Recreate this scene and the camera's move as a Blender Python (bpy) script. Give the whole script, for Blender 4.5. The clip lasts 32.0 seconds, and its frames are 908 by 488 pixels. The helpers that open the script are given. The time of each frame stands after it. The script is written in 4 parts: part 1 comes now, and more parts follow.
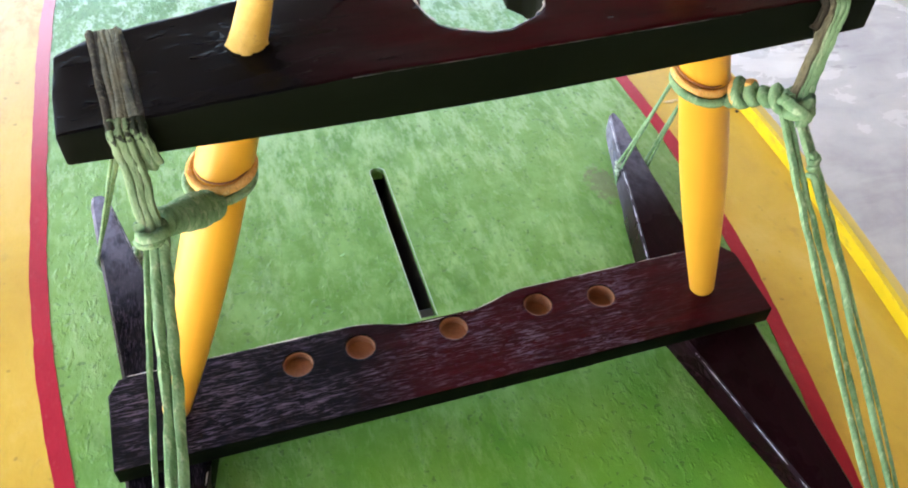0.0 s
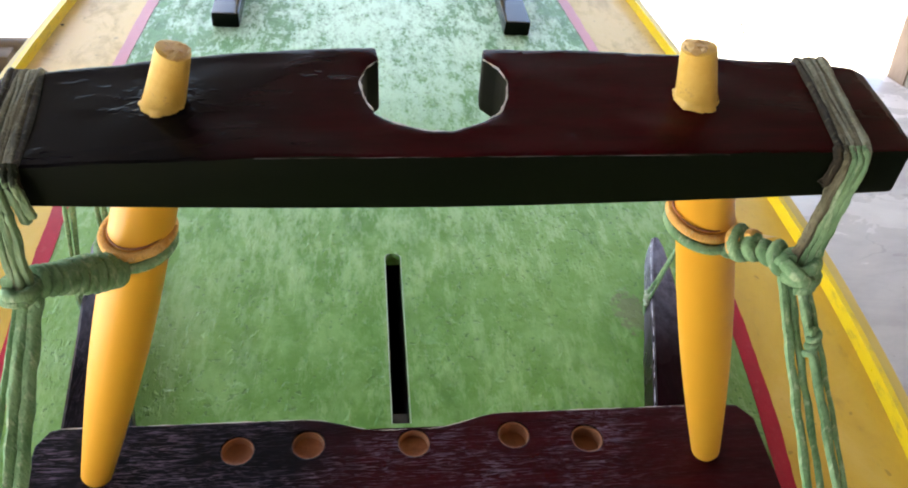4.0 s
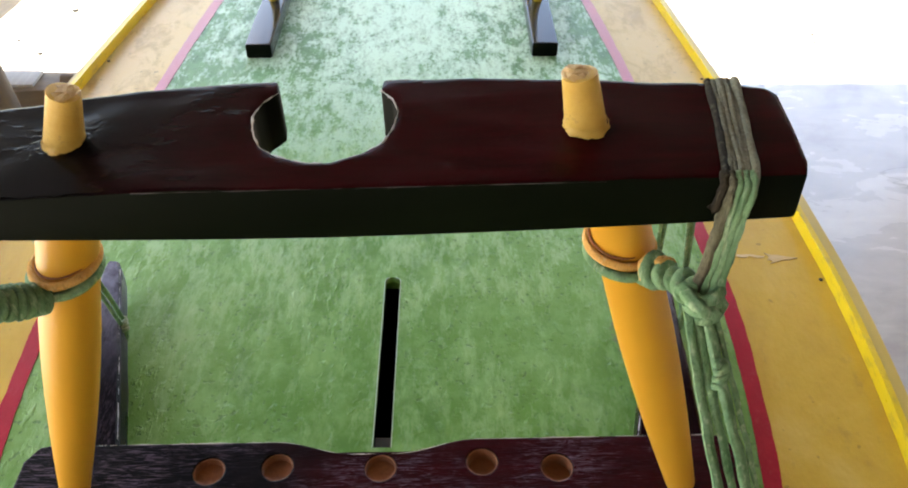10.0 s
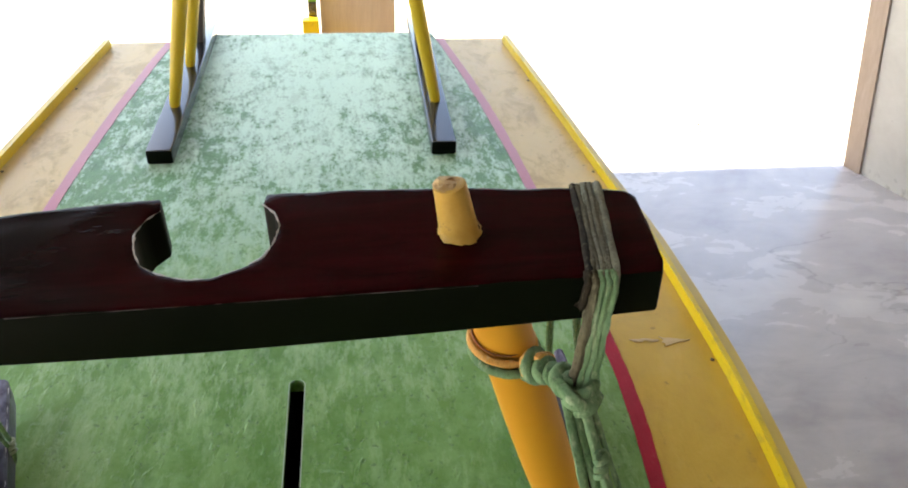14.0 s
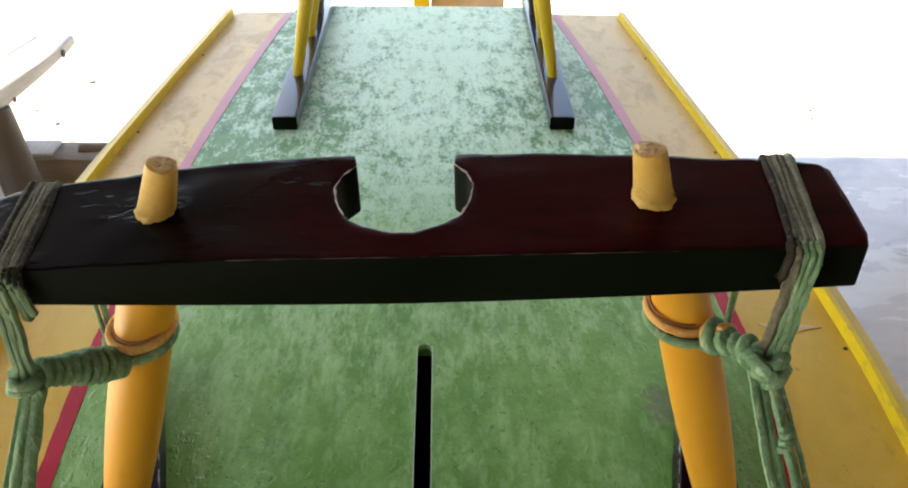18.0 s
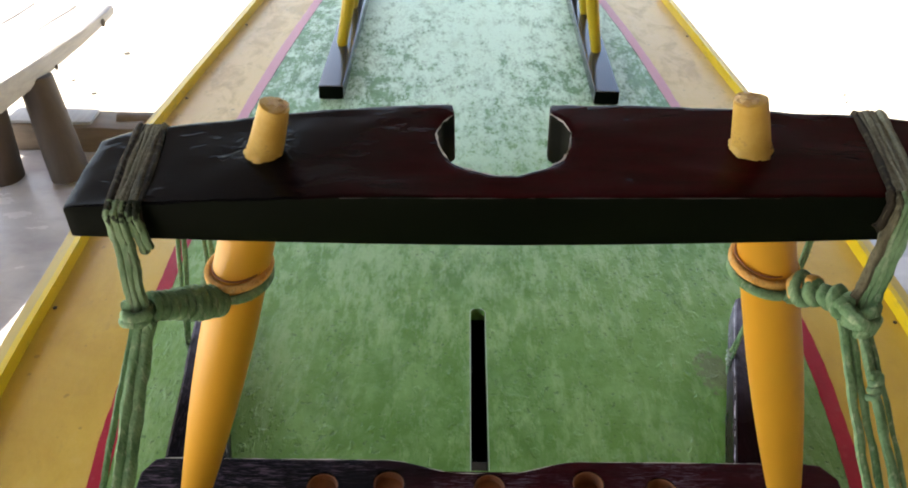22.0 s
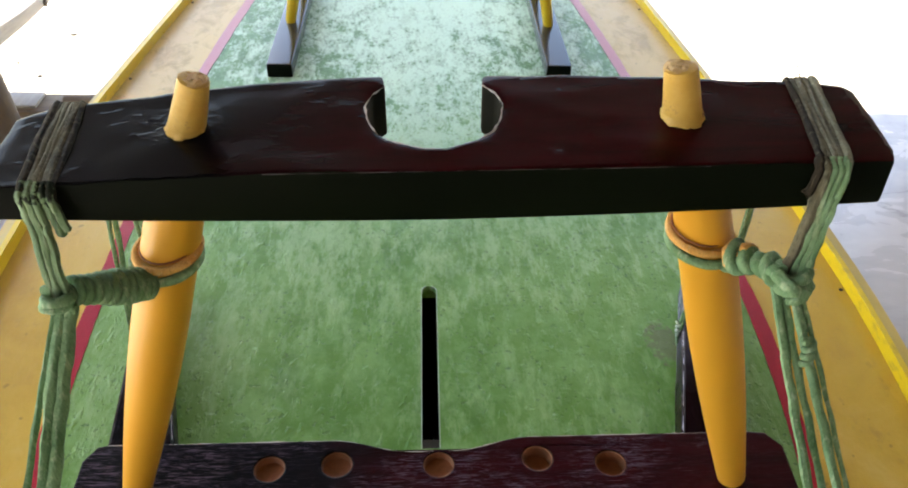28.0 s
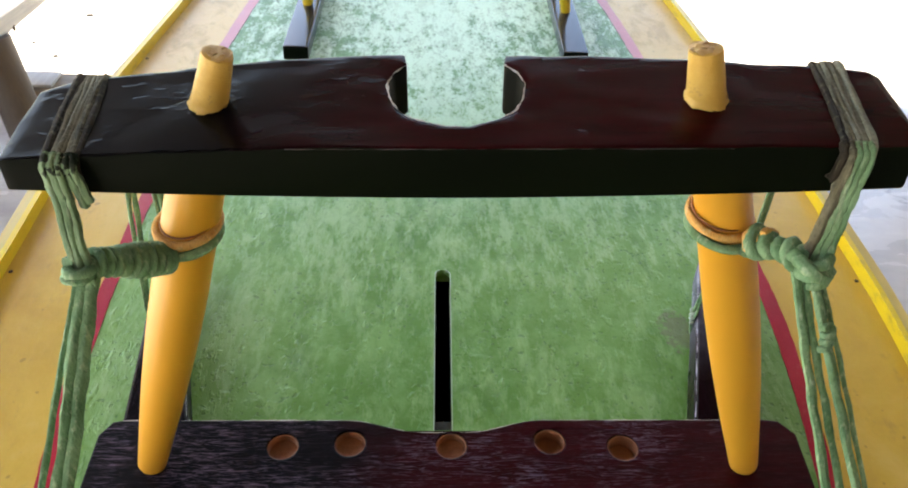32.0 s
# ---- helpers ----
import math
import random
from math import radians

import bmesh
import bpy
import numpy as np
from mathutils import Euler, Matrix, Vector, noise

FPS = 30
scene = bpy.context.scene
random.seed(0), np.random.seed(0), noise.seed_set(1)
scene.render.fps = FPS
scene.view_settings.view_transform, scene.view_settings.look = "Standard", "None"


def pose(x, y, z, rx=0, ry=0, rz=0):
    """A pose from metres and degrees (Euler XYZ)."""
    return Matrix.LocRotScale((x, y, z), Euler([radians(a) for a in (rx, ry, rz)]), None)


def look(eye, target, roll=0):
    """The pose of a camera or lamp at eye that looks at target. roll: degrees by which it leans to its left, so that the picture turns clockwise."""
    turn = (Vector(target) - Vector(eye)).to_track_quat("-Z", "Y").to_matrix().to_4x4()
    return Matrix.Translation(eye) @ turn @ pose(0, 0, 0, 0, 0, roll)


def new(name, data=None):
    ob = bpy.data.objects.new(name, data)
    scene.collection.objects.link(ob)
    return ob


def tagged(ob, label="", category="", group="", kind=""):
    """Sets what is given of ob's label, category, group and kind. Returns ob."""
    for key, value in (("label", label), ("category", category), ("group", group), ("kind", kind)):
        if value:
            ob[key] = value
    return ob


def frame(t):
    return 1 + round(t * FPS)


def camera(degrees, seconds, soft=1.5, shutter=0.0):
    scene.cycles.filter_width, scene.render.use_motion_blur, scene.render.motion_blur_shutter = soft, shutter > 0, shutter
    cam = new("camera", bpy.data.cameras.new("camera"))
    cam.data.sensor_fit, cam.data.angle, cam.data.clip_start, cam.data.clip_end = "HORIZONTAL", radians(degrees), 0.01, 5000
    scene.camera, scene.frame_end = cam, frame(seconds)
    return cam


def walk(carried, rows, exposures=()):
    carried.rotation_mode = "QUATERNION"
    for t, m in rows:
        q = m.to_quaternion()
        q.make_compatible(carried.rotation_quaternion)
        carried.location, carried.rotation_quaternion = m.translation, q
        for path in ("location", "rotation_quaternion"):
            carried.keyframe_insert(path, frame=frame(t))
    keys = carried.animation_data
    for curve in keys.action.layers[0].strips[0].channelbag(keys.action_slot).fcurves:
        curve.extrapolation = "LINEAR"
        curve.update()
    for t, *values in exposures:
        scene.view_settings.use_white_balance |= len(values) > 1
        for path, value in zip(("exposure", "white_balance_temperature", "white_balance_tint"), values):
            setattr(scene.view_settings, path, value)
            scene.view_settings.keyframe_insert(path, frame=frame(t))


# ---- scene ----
cam = camera(58.0, 32.0, 1.9)
PATH = [
    (0, (-0.259, -1.171, 1.628), (0.213, 0.109, 0.165), 4.2),
    (0.3, (-0.239, -1.184, 1.649), (0.137, 0.144, 0.202), 4.2),
    (0.5, (-0.231, -1.175, 1.639), (0.152, 0.19, 0.229), 5.1),
    (0.7, (-0.227, -1.137, 1.645), (0.164, 0.243, 0.252), 6.2),
    (1, (-0.214, -1.107, 1.628), (0.164, 0.313, 0.271), 7.9),
    (1.2, (-0.199, -1.093, 1.624), (0.148, 0.350, 0.283), 7.9),
    (1.5, (-0.16, -1.087, 1.623), (0.138, 0.382, 0.299), 7.7),
    (2, (-0.128, -1.101, 1.615), (0.128, 0.377, 0.293), 6.3),
    (2.3, (-0.112, -1.109, 1.621), (0.155, 0.383, 0.316), 6.5),
    (2.5, (-0.101, -1.104, 1.623), (0.179, 0.4, 0.335), 6.4),
    (4.5, (-0.078, -1.116, 1.581), (0.141, 0.347, 0.236), 6.6),
    (5, (-0.063, -1.12, 1.58), (0.095, 0.355, 0.238), 5.6),
    (5.5, (-0.021, -1.13, 1.599), (0.129, 0.342, 0.254), 5.6),
    (5.8, (-0.026, -1.157, 1.577), (0.126, 0.288, 0.203), 5.6),
    (6, (0.005, -1.152, 1.575), (0.128, 0.273, 0.177), 5.1),
    (6.2, (0.022, -1.149, 1.581), (0.132, 0.305, 0.212), 4.9),
    (6.5, (0.069, -1.137, 1.602), (0.129, 0.333, 0.248), 4.3),
    (7, (0.108, -1.139, 1.615), (0.126, 0.354, 0.285), 2.8),
    (7.5, (0.114, -1.139, 1.63), (0.119, 0.374, 0.321), 1.0),
    (8, (0.122, -1.132, 1.632), (0.138, 0.403, 0.35), 0.3),
    (8.5, (0.122, -1.126, 1.63), (0.146, 0.422, 0.363), 0.4),
    (9, (0.116, -1.122, 1.625), (0.13, 0.416, 0.346), 0.1),
    (9.5, (0.11, -1.117, 1.613), (0.125, 0.4, 0.309), 0.2),
    (10, (0.098, -1.116, 1.606), (0.119, 0.393, 0.294), 0.4),
    (10.5, (0.084, -1.121, 1.611), (0.072, 0.396, 0.308), -0.3),
    (11, (0.063, -1.126, 1.612), (0.015, 0.401, 0.321), -1.1),
    (11.5, (0.057, -1.124, 1.627), (-0.005, 0.436, 0.377), -0.8),
    (12, (0.055, -1.125, 1.639), (-0.011, 0.475, 0.441), -1.1),
    (12.5, (0.053, -1.125, 1.645), (-0.002, 0.493, 0.471), -1.1),
    (13, (0.072, -1.125, 1.65), (0.084, 0.503, 0.488), -0.1),
    (13.5, (0.103, -1.124, 1.646), (0.23, 0.513, 0.504), 1.1),
    (14, (0.131, -1.13, 1.634), (0.352, 0.501, 0.498), 2.1),
    (14.5, (0.132, -1.132, 1.639), (0.369, 0.513, 0.526), 2.0),
    (16.5, (0.104, -1.13, 1.634), (0.267, 0.53, 0.53), 1.0),
    (17, (0.086, -1.131, 1.628), (0.184, 0.507, 0.484), 0.6),
    (17.5, (0.054, -1.13, 1.624), (0.118, 0.486, 0.448), 0.7),
    (18, (0.025, -1.141, 1.624), (0.063, 0.473, 0.444), 1.0),
    (18.5, (-0.003, -1.164, 1.603), (0.005, 0.449, 0.42), 1.2),
    (19, (-0.017, -1.178, 1.604), (-0.02, 0.428, 0.411), 1.4),
    (19.5, (-0.022, -1.178, 1.607), (-0.024, 0.425, 0.411), 1.3),
    (20, (-0.033, -1.182, 1.609), (-0.036, 0.429, 0.424), 1.5),
    (20.5, (-0.044, -1.189, 1.611), (-0.049, 0.428, 0.433), 1.6),
    (21, (-0.053, -1.192, 1.605), (-0.049, 0.417, 0.418), 1.9),
    (21.5, (-0.057, -1.185, 1.598), (-0.05, 0.41, 0.392), 1.9),
    (22, (-0.054, -1.179, 1.605), (-0.047, 0.413, 0.394), 1.6),
    (22.5, (-0.048, -1.174, 1.605), (-0.038, 0.41, 0.384), 1.2),
    (23, (-0.04, -1.176, 1.608), (-0.027, 0.405, 0.383), 0.8),
    (23.5, (-0.035, -1.177, 1.603), (-0.019, 0.399, 0.372), 0.6),
    (24, (-0.032, -1.172, 1.6), (-0.005, 0.404, 0.368), 0.7),
    (24.5, (-0.037, -1.167, 1.605), (0.002, 0.413, 0.379), 0.9),
    (25, (-0.033, -1.169, 1.599), (0.022, 0.411, 0.373), 1.2),
    (25.5, (-0.029, -1.169, 1.598), (0.043, 0.404, 0.366), 1.4),
    (26, (-0.026, -1.172, 1.594), (0.061, 0.395, 0.354), 1.9),
    (26.5, (-0.024, -1.174, 1.594), (0.072, 0.389, 0.349), 2.1),
    (28.5, (-0.021, -1.17, 1.594), (0.064, 0.387, 0.342), 2.1),
    (29, (-0.019, -1.171, 1.593), (0.052, 0.379, 0.331), 1.4),
    (29.5, (-0.015, -1.171, 1.588), (0.06, 0.371, 0.317), 1.2),
    (30, (-0.013, -1.173, 1.591), (0.07, 0.369, 0.321), 1.5),
    (30.5, (-0.019, -1.174, 1.59), (0.069, 0.377, 0.331), 2.1),
    (31, (-0.021, -1.175, 1.589), (0.064, 0.377, 0.33), 2.5),
    (31.5, (-0.026, -1.176, 1.587), (0.054, 0.366, 0.316), 2.7),
    (32, (-0.031, -1.176, 1.587), (0.035, 0.367, 0.316), 2.7),
]
walk(cam, [(t, look(eye, target, roll)) for t, eye, target, roll in PATH],
     [(t, e, 7250 + 45 * min(t, 10.0) - 18 * max(t - 20.0, 0.0), 10) for t, e in ((0.0, 3.38), (0.3, 3.06), (0.5, 2.96), (0.8, 2.88), (1.0, 2.86), (2.0, 2.65), (2.5, 2.65), (5.0, 2.98), (5.8, 2.94), (6.2, 3.14), (6.8, 2.95), (7.0, 2.86), (8.0, 2.58), (9.0, 2.48), (10.0, 2.74),
                                    (12.0, 2.4), (13.5, 2.42), (14.0, 2.40), (14.5, 2.28), (16.5, 2.15), (17.0, 2.22), (18.0, 2.32), (20.0, 2.2), (24.0, 2.35), (26.0, 2.44), (30.0, 2.67), (31.0, 2.72), (32.0, 2.69))])
from mathutils.geometry import tessellate_polygon

# ---- world, sun, exposure ----
GZ = -0.20          # floor level
DZ = 0.55           # deck level
world = bpy.data.worlds.new("world")
scene.world = world
world.use_nodes = True
wn = world.node_tree
sky = wn.nodes.new("ShaderNodeTexSky")
sky.sky_type = 'NISHITA'
sky.sun_disc = False
SUN_EL, SUN_AZ = radians(55), radians(-60)
sky.sun_elevation, sky.sun_rotation = SUN_EL, SUN_AZ
bg = wn.nodes["Background"]
bg.inputs["Strength"].default_value = 0.15
wn.links.new(sky.outputs[0], bg.inputs[0])
sun = new("sun", bpy.data.lights.new("sun", 'SUN'))
sun.data.energy, sun.data.angle, sun.data.color = 4.0, radians(0.6), (1.0, 0.95, 0.87)
sun_dir = Vector((math.sin(SUN_AZ) * math.cos(SUN_EL), math.cos(SUN_AZ) * math.cos(SUN_EL), math.sin(SUN_EL)))
sun.rotation_mode = 'QUATERNION'
sun.rotation_quaternion = sun_dir.to_track_quat('Z', 'Y')
sun.location = sun_dir * 12


# ---- materials ----
class Mat:
    """A node material with short helper calls."""

    def __init__(self, name, rough=0.5, metal=0.0, spec=0.5):
        self.m = bpy.data.materials.new(name)
        self.m.use_nodes = True
        self.t = self.m.node_tree
        self.b = self.t.nodes["Principled BSDF"]
        self.b.inputs["Roughness"].default_value = rough
        self.b.inputs["Metallic"].default_value = metal
        self.b.inputs["Specular IOR Level"].default_value = spec
        self.co = self.t.nodes.new("ShaderNodeTexCoord").outputs["Object"]

    def n(self, kind, **sets):
        node = self.t.nodes.new(kind)
        for k, v in sets.items():
            node.inputs[k].default_value = v
        return node

    def link(self, a, b):
        self.t.links.new(a, b)

    def mapped(self, scale):
        mp = self.n("ShaderNodeMapping")
        mp.inputs["Scale"].default_value = scale
        self.link(self.co, mp.inputs["Vector"])
        return mp.outputs[0]

    def noise(self, scale, size=(1, 1, 1), detail=4.0, rough=0.6, dist=0.0):
        nz = self.n("ShaderNodeTexNoise", Scale=scale, Detail=detail, Roughness=rough, Distortion=dist)
        self.link(self.mapped(size), nz.inputs["Vector"])
        return nz.outputs["Fac"]

    def ramp(self, fac, stops):
        r = self.n("ShaderNodeValToRGB")
        e = r.color_ramp.elements
        while len(e) < len(stops):
            e.new(0.5)
        for el, (p, c) in zip(e, stops):
            el.position, el.color = p, (*c, 1.0)
        self.link(fac, r.inputs[0])
        return r.outputs[0]

    def mix(self, fac, a, b, mode='MIX'):
        mx = self.t.nodes.new("ShaderNodeMix")
        mx.data_type, mx.blend_type = 'RGBA', mode
        for sock, v in ((mx.inputs[0], fac), (mx.inputs[6], a), (mx.inputs[7], b)):
            if isinstance(v, (int, float)):
                sock.default_value = v
            elif isinstance(v, tuple):
                sock.default_value = (*v, 1.0)
            else:
                self.link(v, sock)
        return mx.outputs[2]

    def math(self, op, a, b=0.0):
        mt = self.t.nodes.new("ShaderNodeMath")
        mt.operation = op
        for sock, v in ((mt.inputs[0], a), (mt.inputs[1], b)):
            if isinstance(v, (int, float)):
                sock.default_value = v
            else:
                self.link(v, sock)
        return mt.outputs[0]

    def color(self, out):
        if isinstance(out, tuple):
            self.b.inputs["Base Color"].default_value = (*out, 1.0)
        else:
            self.link(out, self.b.inputs["Base Color"])
        return self

    def rough(self, fac, lo, hi):
        r = self.n("ShaderNodeMapRange")
        r.inputs["To Min"].default_value, r.inputs["To Max"].default_value = lo, hi
        self.link(fac, r.inputs["Value"])
        self.link(r.outputs[0], self.b.inputs["Roughness"])
        return self

    def bump(self, fac, strength=0.3, dist=0.002):
        bp = self.n("ShaderNodeBump", Strength=strength, Distance=dist)
        self.link(fac, bp.inputs["Height"])
        self.link(bp.outputs[0], self.b.inputs["Normal"])
        return self


def far_part(m, y0, y1):
    """0 to 1 along the object's y, from y0 to y1."""
    sep = m.n("ShaderNodeSeparateXYZ")
    m.link(m.co, sep.inputs[0])
    r = m.n("ShaderNodeMapRange")
    for key, v in (("From Min", y0), ("From Max", y1), ("To Min", 0.0), ("To Max", 1.0)):
        r.inputs[key].default_value = v
    r.interpolation_type = 'SMOOTHSTEP'
    m.link(sep.outputs[1], r.inputs["Value"])
    return r.outputs[0]


def m_deck_green():
    m = Mat("green_deck_paint", 0.45, spec=0.3)
    at = m.n("ShaderNodeSeparateXYZ")
    m.link(m.co, at.inputs[0])
    blot = m.noise(17, (1.0, 0.72, 1), 7, 0.70, 0.25)
    stroke = m.noise(54, (1.0, 0.38, 1), 5, 0.72, 0.0)
    crumb = m.noise(150, (1.0, 0.55, 1), 3, 0.65)
    dab = m.noise(26, (1.0, 0.55, 1), 7, 0.74, 0.3)
    big = m.noise(1.7, (1, 0.8, 1), 4, 0.55)
    wide = m.noise(4.2, (1, 0.8, 1), 3, 0.5)
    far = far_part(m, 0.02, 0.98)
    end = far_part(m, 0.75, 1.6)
    near = far_part(m, -0.35, -0.95)
    nearer = m.math('SUBTRACT', 1.0, far)
    # paint: leaf green near, bluer far off with the sky's sheen in the colour
    base = m.ramp(big, [(0.35, (0.092, 0.230, 0.034)), (0.65, (0.163, 0.318, 0.062))])
    base = m.mix(m.math('MULTIPLY', m.ramp(blot, [(0.42, (0, 0, 0)), (0.62, (1, 1, 1))]), 0.62), base, (0.225, 0.400, 0.125))
    base = m.mix(near, base, m.ramp(m.noise(5, (1, 1, 1), 3, 0.5), [(0.35, (0.036, 0.220, 0.010)), (0.65, (0.135, 0.315, 0.020))]))
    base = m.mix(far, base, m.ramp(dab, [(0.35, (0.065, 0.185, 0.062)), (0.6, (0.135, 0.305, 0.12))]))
    # chalky worn patches, denser far off and mid-deck; part of their paleness is painted sheen
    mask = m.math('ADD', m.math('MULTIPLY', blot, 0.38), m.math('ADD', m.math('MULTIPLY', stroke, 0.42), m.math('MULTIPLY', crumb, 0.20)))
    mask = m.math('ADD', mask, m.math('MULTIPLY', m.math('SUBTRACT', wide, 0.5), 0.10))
    pale_lift = m.math('SUBTRACT', 0.038, m.math('MULTIPLY', m.math('ABSOLUTE', at.outputs[0]), 0.150))
    pale_lift = m.math('ADD', pale_lift, m.math('MULTIPLY', end, 0.035))
    worn = m.ramp(m.math('ADD', mask, pale_lift), [(0.452, (0, 0, 0)), (0.482, (0.42, 0.42, 0.42)), (0.512, (0.72, 0.72, 0.72)), (0.560, (1, 1, 1))])
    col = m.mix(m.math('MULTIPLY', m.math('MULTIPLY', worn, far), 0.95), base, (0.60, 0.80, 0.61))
    # thin pale brush marks and flakes on the nearer paint, most of them just behind the rest
    band_on = m.math('MULTIPLY', far_part(m, -0.16, 0.12), nearer)
    marks = m.math('ADD', m.math('MULTIPLY', m.noise(46, (1, 0.30, 1), 4, 0.68), 0.62), m.math('ADD', m.math('MULTIPLY', crumb, 0.14), m.math('MULTIPLY', wide, 0.24)))
    marks = m.ramp(m.math('ADD', marks, m.math('MULTIPLY', band_on, 0.060)), [(0.530, (0, 0, 0)), (0.556, (0.45, 0.45, 0.45)), (0.63, (1, 1, 1))])
    col = m.mix(m.math('MULTIPLY', m.math('MULTIPLY', marks, nearer), m.math('ADD', 0.26, m.math('SUBTRACT', m.math('MULTIPLY', band_on, 0.24), m.math('MULTIPLY', near, 0.24)))), col, (0.41, 0.58, 0.30))
    # small pale dabs with crisp edges
    dabs = m.ramp(m.math('ADD', m.math('MULTIPLY', m.noise(24, (1, 0.34, 1), 6, 0.76, 0.2), 0.8), m.math('MULTIPLY', m.noise(6, (1, 0.8, 1), 2, 0.5), 0.2)), [(0.520, (0, 0, 0)), (0.560, (0.6, 0.6, 0.6)), (0.62, (1, 1, 1))])
    col = m.mix(m.math('MULTIPLY', m.math('MULTIPLY', dabs, nearer), m.math('SUBTRACT', 0.36, m.math('MULTIPLY', near, 0.30))), col, (0.33, 0.50, 0.20))
    dark = m.ramp(m.noise(15, (1, 0.5, 1), 7, 0.72, 0.6), [(0.54, (0, 0, 0)), (0.68, (1, 1, 1))])
    col = m.mix(m.math('MULTIPLY', dark, 0.42), col, (0.055, 0.155, 0.022))
    pits = m.math('MULTIPLY', m.ramp(m.noise(115, (1, 0.9, 1), 1, 0.4), [(0.655, (0, 0, 0)), (0.70, (1, 1, 1))]), m.ramp(m.noise(7, (1, 1, 1), 3, 0.6), [(0.42, (0.10, 0.10, 0.10)), (0.58, (1, 1, 1))]))
    col = m.mix(m.math('MULTIPLY', pits, 0.48), col, (0.035, 0.085, 0.022))
    dx, dy = m.math('ADD', at.outputs[0], -0.422), m.math('MULTIPLY', m.math('ADD', at.outputs[1], 0.15), 0.6)
    rub = m.math('SUBTRACT', 1.0, m.math('MULTIPLY', m.math('SQRT', m.math('ADD', m.math('MULTIPLY', dx, dx), m.math('MULTIPLY', dy, dy))), 17.0))
    rub = m.ramp(m.math('ADD', m.math('MAXIMUM', rub, 0.0), m.math('MULTIPLY', m.math('SUBTRACT', m.noise(75, (1, 1, 1), 5, 0.7), 0.5), 1.5)), [(0.42, (0, 0, 0)), (0.60, (1, 1, 1))])
    col = m.mix(m.math('MULTIPLY', rub, 0.6), col, (0.17, 0.14, 0.09))
    m.color(col).rough(mask, 0.28, 0.55)
    knobs = m.ramp(m.noise(74, (1, 0.6, 1), 2, 0.5), [(0.56, (0, 0, 0)), (0.70, (1, 1, 1))])
    h = m.math('ADD', m.math('MULTIPLY', mask, 0.55), m.math('ADD', m.math('MULTIPLY', m.math('ADD', marks, dabs), 0.09), m.math('ADD', m.math('MULTIPLY', m.noise(30, (1, 0.7, 1), 3, 0.5), 0.35), m.math('MULTIPLY', knobs, 0.34))))
    return m.bump(m.math('SUBTRACT', h, m.math('MULTIPLY', pits, 0.24)), 0.78, 0.0036).m


def m_yellow_deck():
    m = Mat("yellow_deck_paint", 0.4, spec=0.3)
    a = m.noise(5, (1, 0.7, 1), 6, 0.65, 0.6)
    b = m.noise(38, (1, 0.5, 1), 6, 0.7)
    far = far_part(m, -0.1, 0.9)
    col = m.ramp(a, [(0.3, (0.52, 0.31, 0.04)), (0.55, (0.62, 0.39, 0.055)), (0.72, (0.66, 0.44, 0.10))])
    # pales towards the far end: the sky's glare mixed into the yellow
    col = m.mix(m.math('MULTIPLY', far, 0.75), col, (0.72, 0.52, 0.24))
    stain = m.ramp(m.noise(13, (1, 0.6, 1), 8, 0.72, 0.5), [(0.50, (0, 0, 0)), (0.62, (1, 1, 1))])
    col = m.mix(m.math('MULTIPLY', stain, m.math('ADD', 0.12, m.math('MULTIPLY', far, 0.5))), col, (0.42, 0.24, 0.06))
    dirt = m.ramp(b, [(0.58, (0, 0, 0)), (0.72, (1, 1, 1))])
    col = m.mix(m.math('MULTIPLY', dirt, 0.3), col, (0.30, 0.19, 0.06))
    dots = m.ramp(m.noise(44, (1, 1, 1), 1, 0.4), [(0.73, (0, 0, 0)), (0.765, (1, 1, 1))])
    col = m.mix(m.math('MULTIPLY', dots, 0.40), col, (0.16, 0.09, 0.03))
    m.color(col).rough(a, 0.22, 0.45)
    return m.bump(m.math('ADD', m.noise(16, (1, 0.6, 1), 4, 0.55), m.math('MULTIPLY', b, 0.35)), 0.5, 0.005).m


def m_red_stripe():
    m = Mat("red_stripe_paint", 0.4, spec=0.18)
    a = m.noise(14, (1, 0.6, 1), 6, 0.65, 0.3)
    b = m.noise(90, (1, 0.6, 1), 5, 0.7)
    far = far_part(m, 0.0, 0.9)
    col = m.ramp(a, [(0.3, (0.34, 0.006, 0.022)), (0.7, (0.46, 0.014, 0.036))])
    # turns pink with distance: sky sheen put into the stripe's colour
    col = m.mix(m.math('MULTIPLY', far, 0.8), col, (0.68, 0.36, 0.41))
    k = m.ramp(b, [(0.57, (0, 0, 0)), (0.68, (1, 1, 1))])
    col = m.mix(m.math('MULTIPLY', k, m.math('ADD', 0.10, m.math('MULTIPLY', far, 0.25))), col, (0.58, 0.20, 0.20))
    m.color(col).rough(b, 0.25, 0.5)
    return m.bump(m.math('ADD', a, b), 0.4, 0.002).m


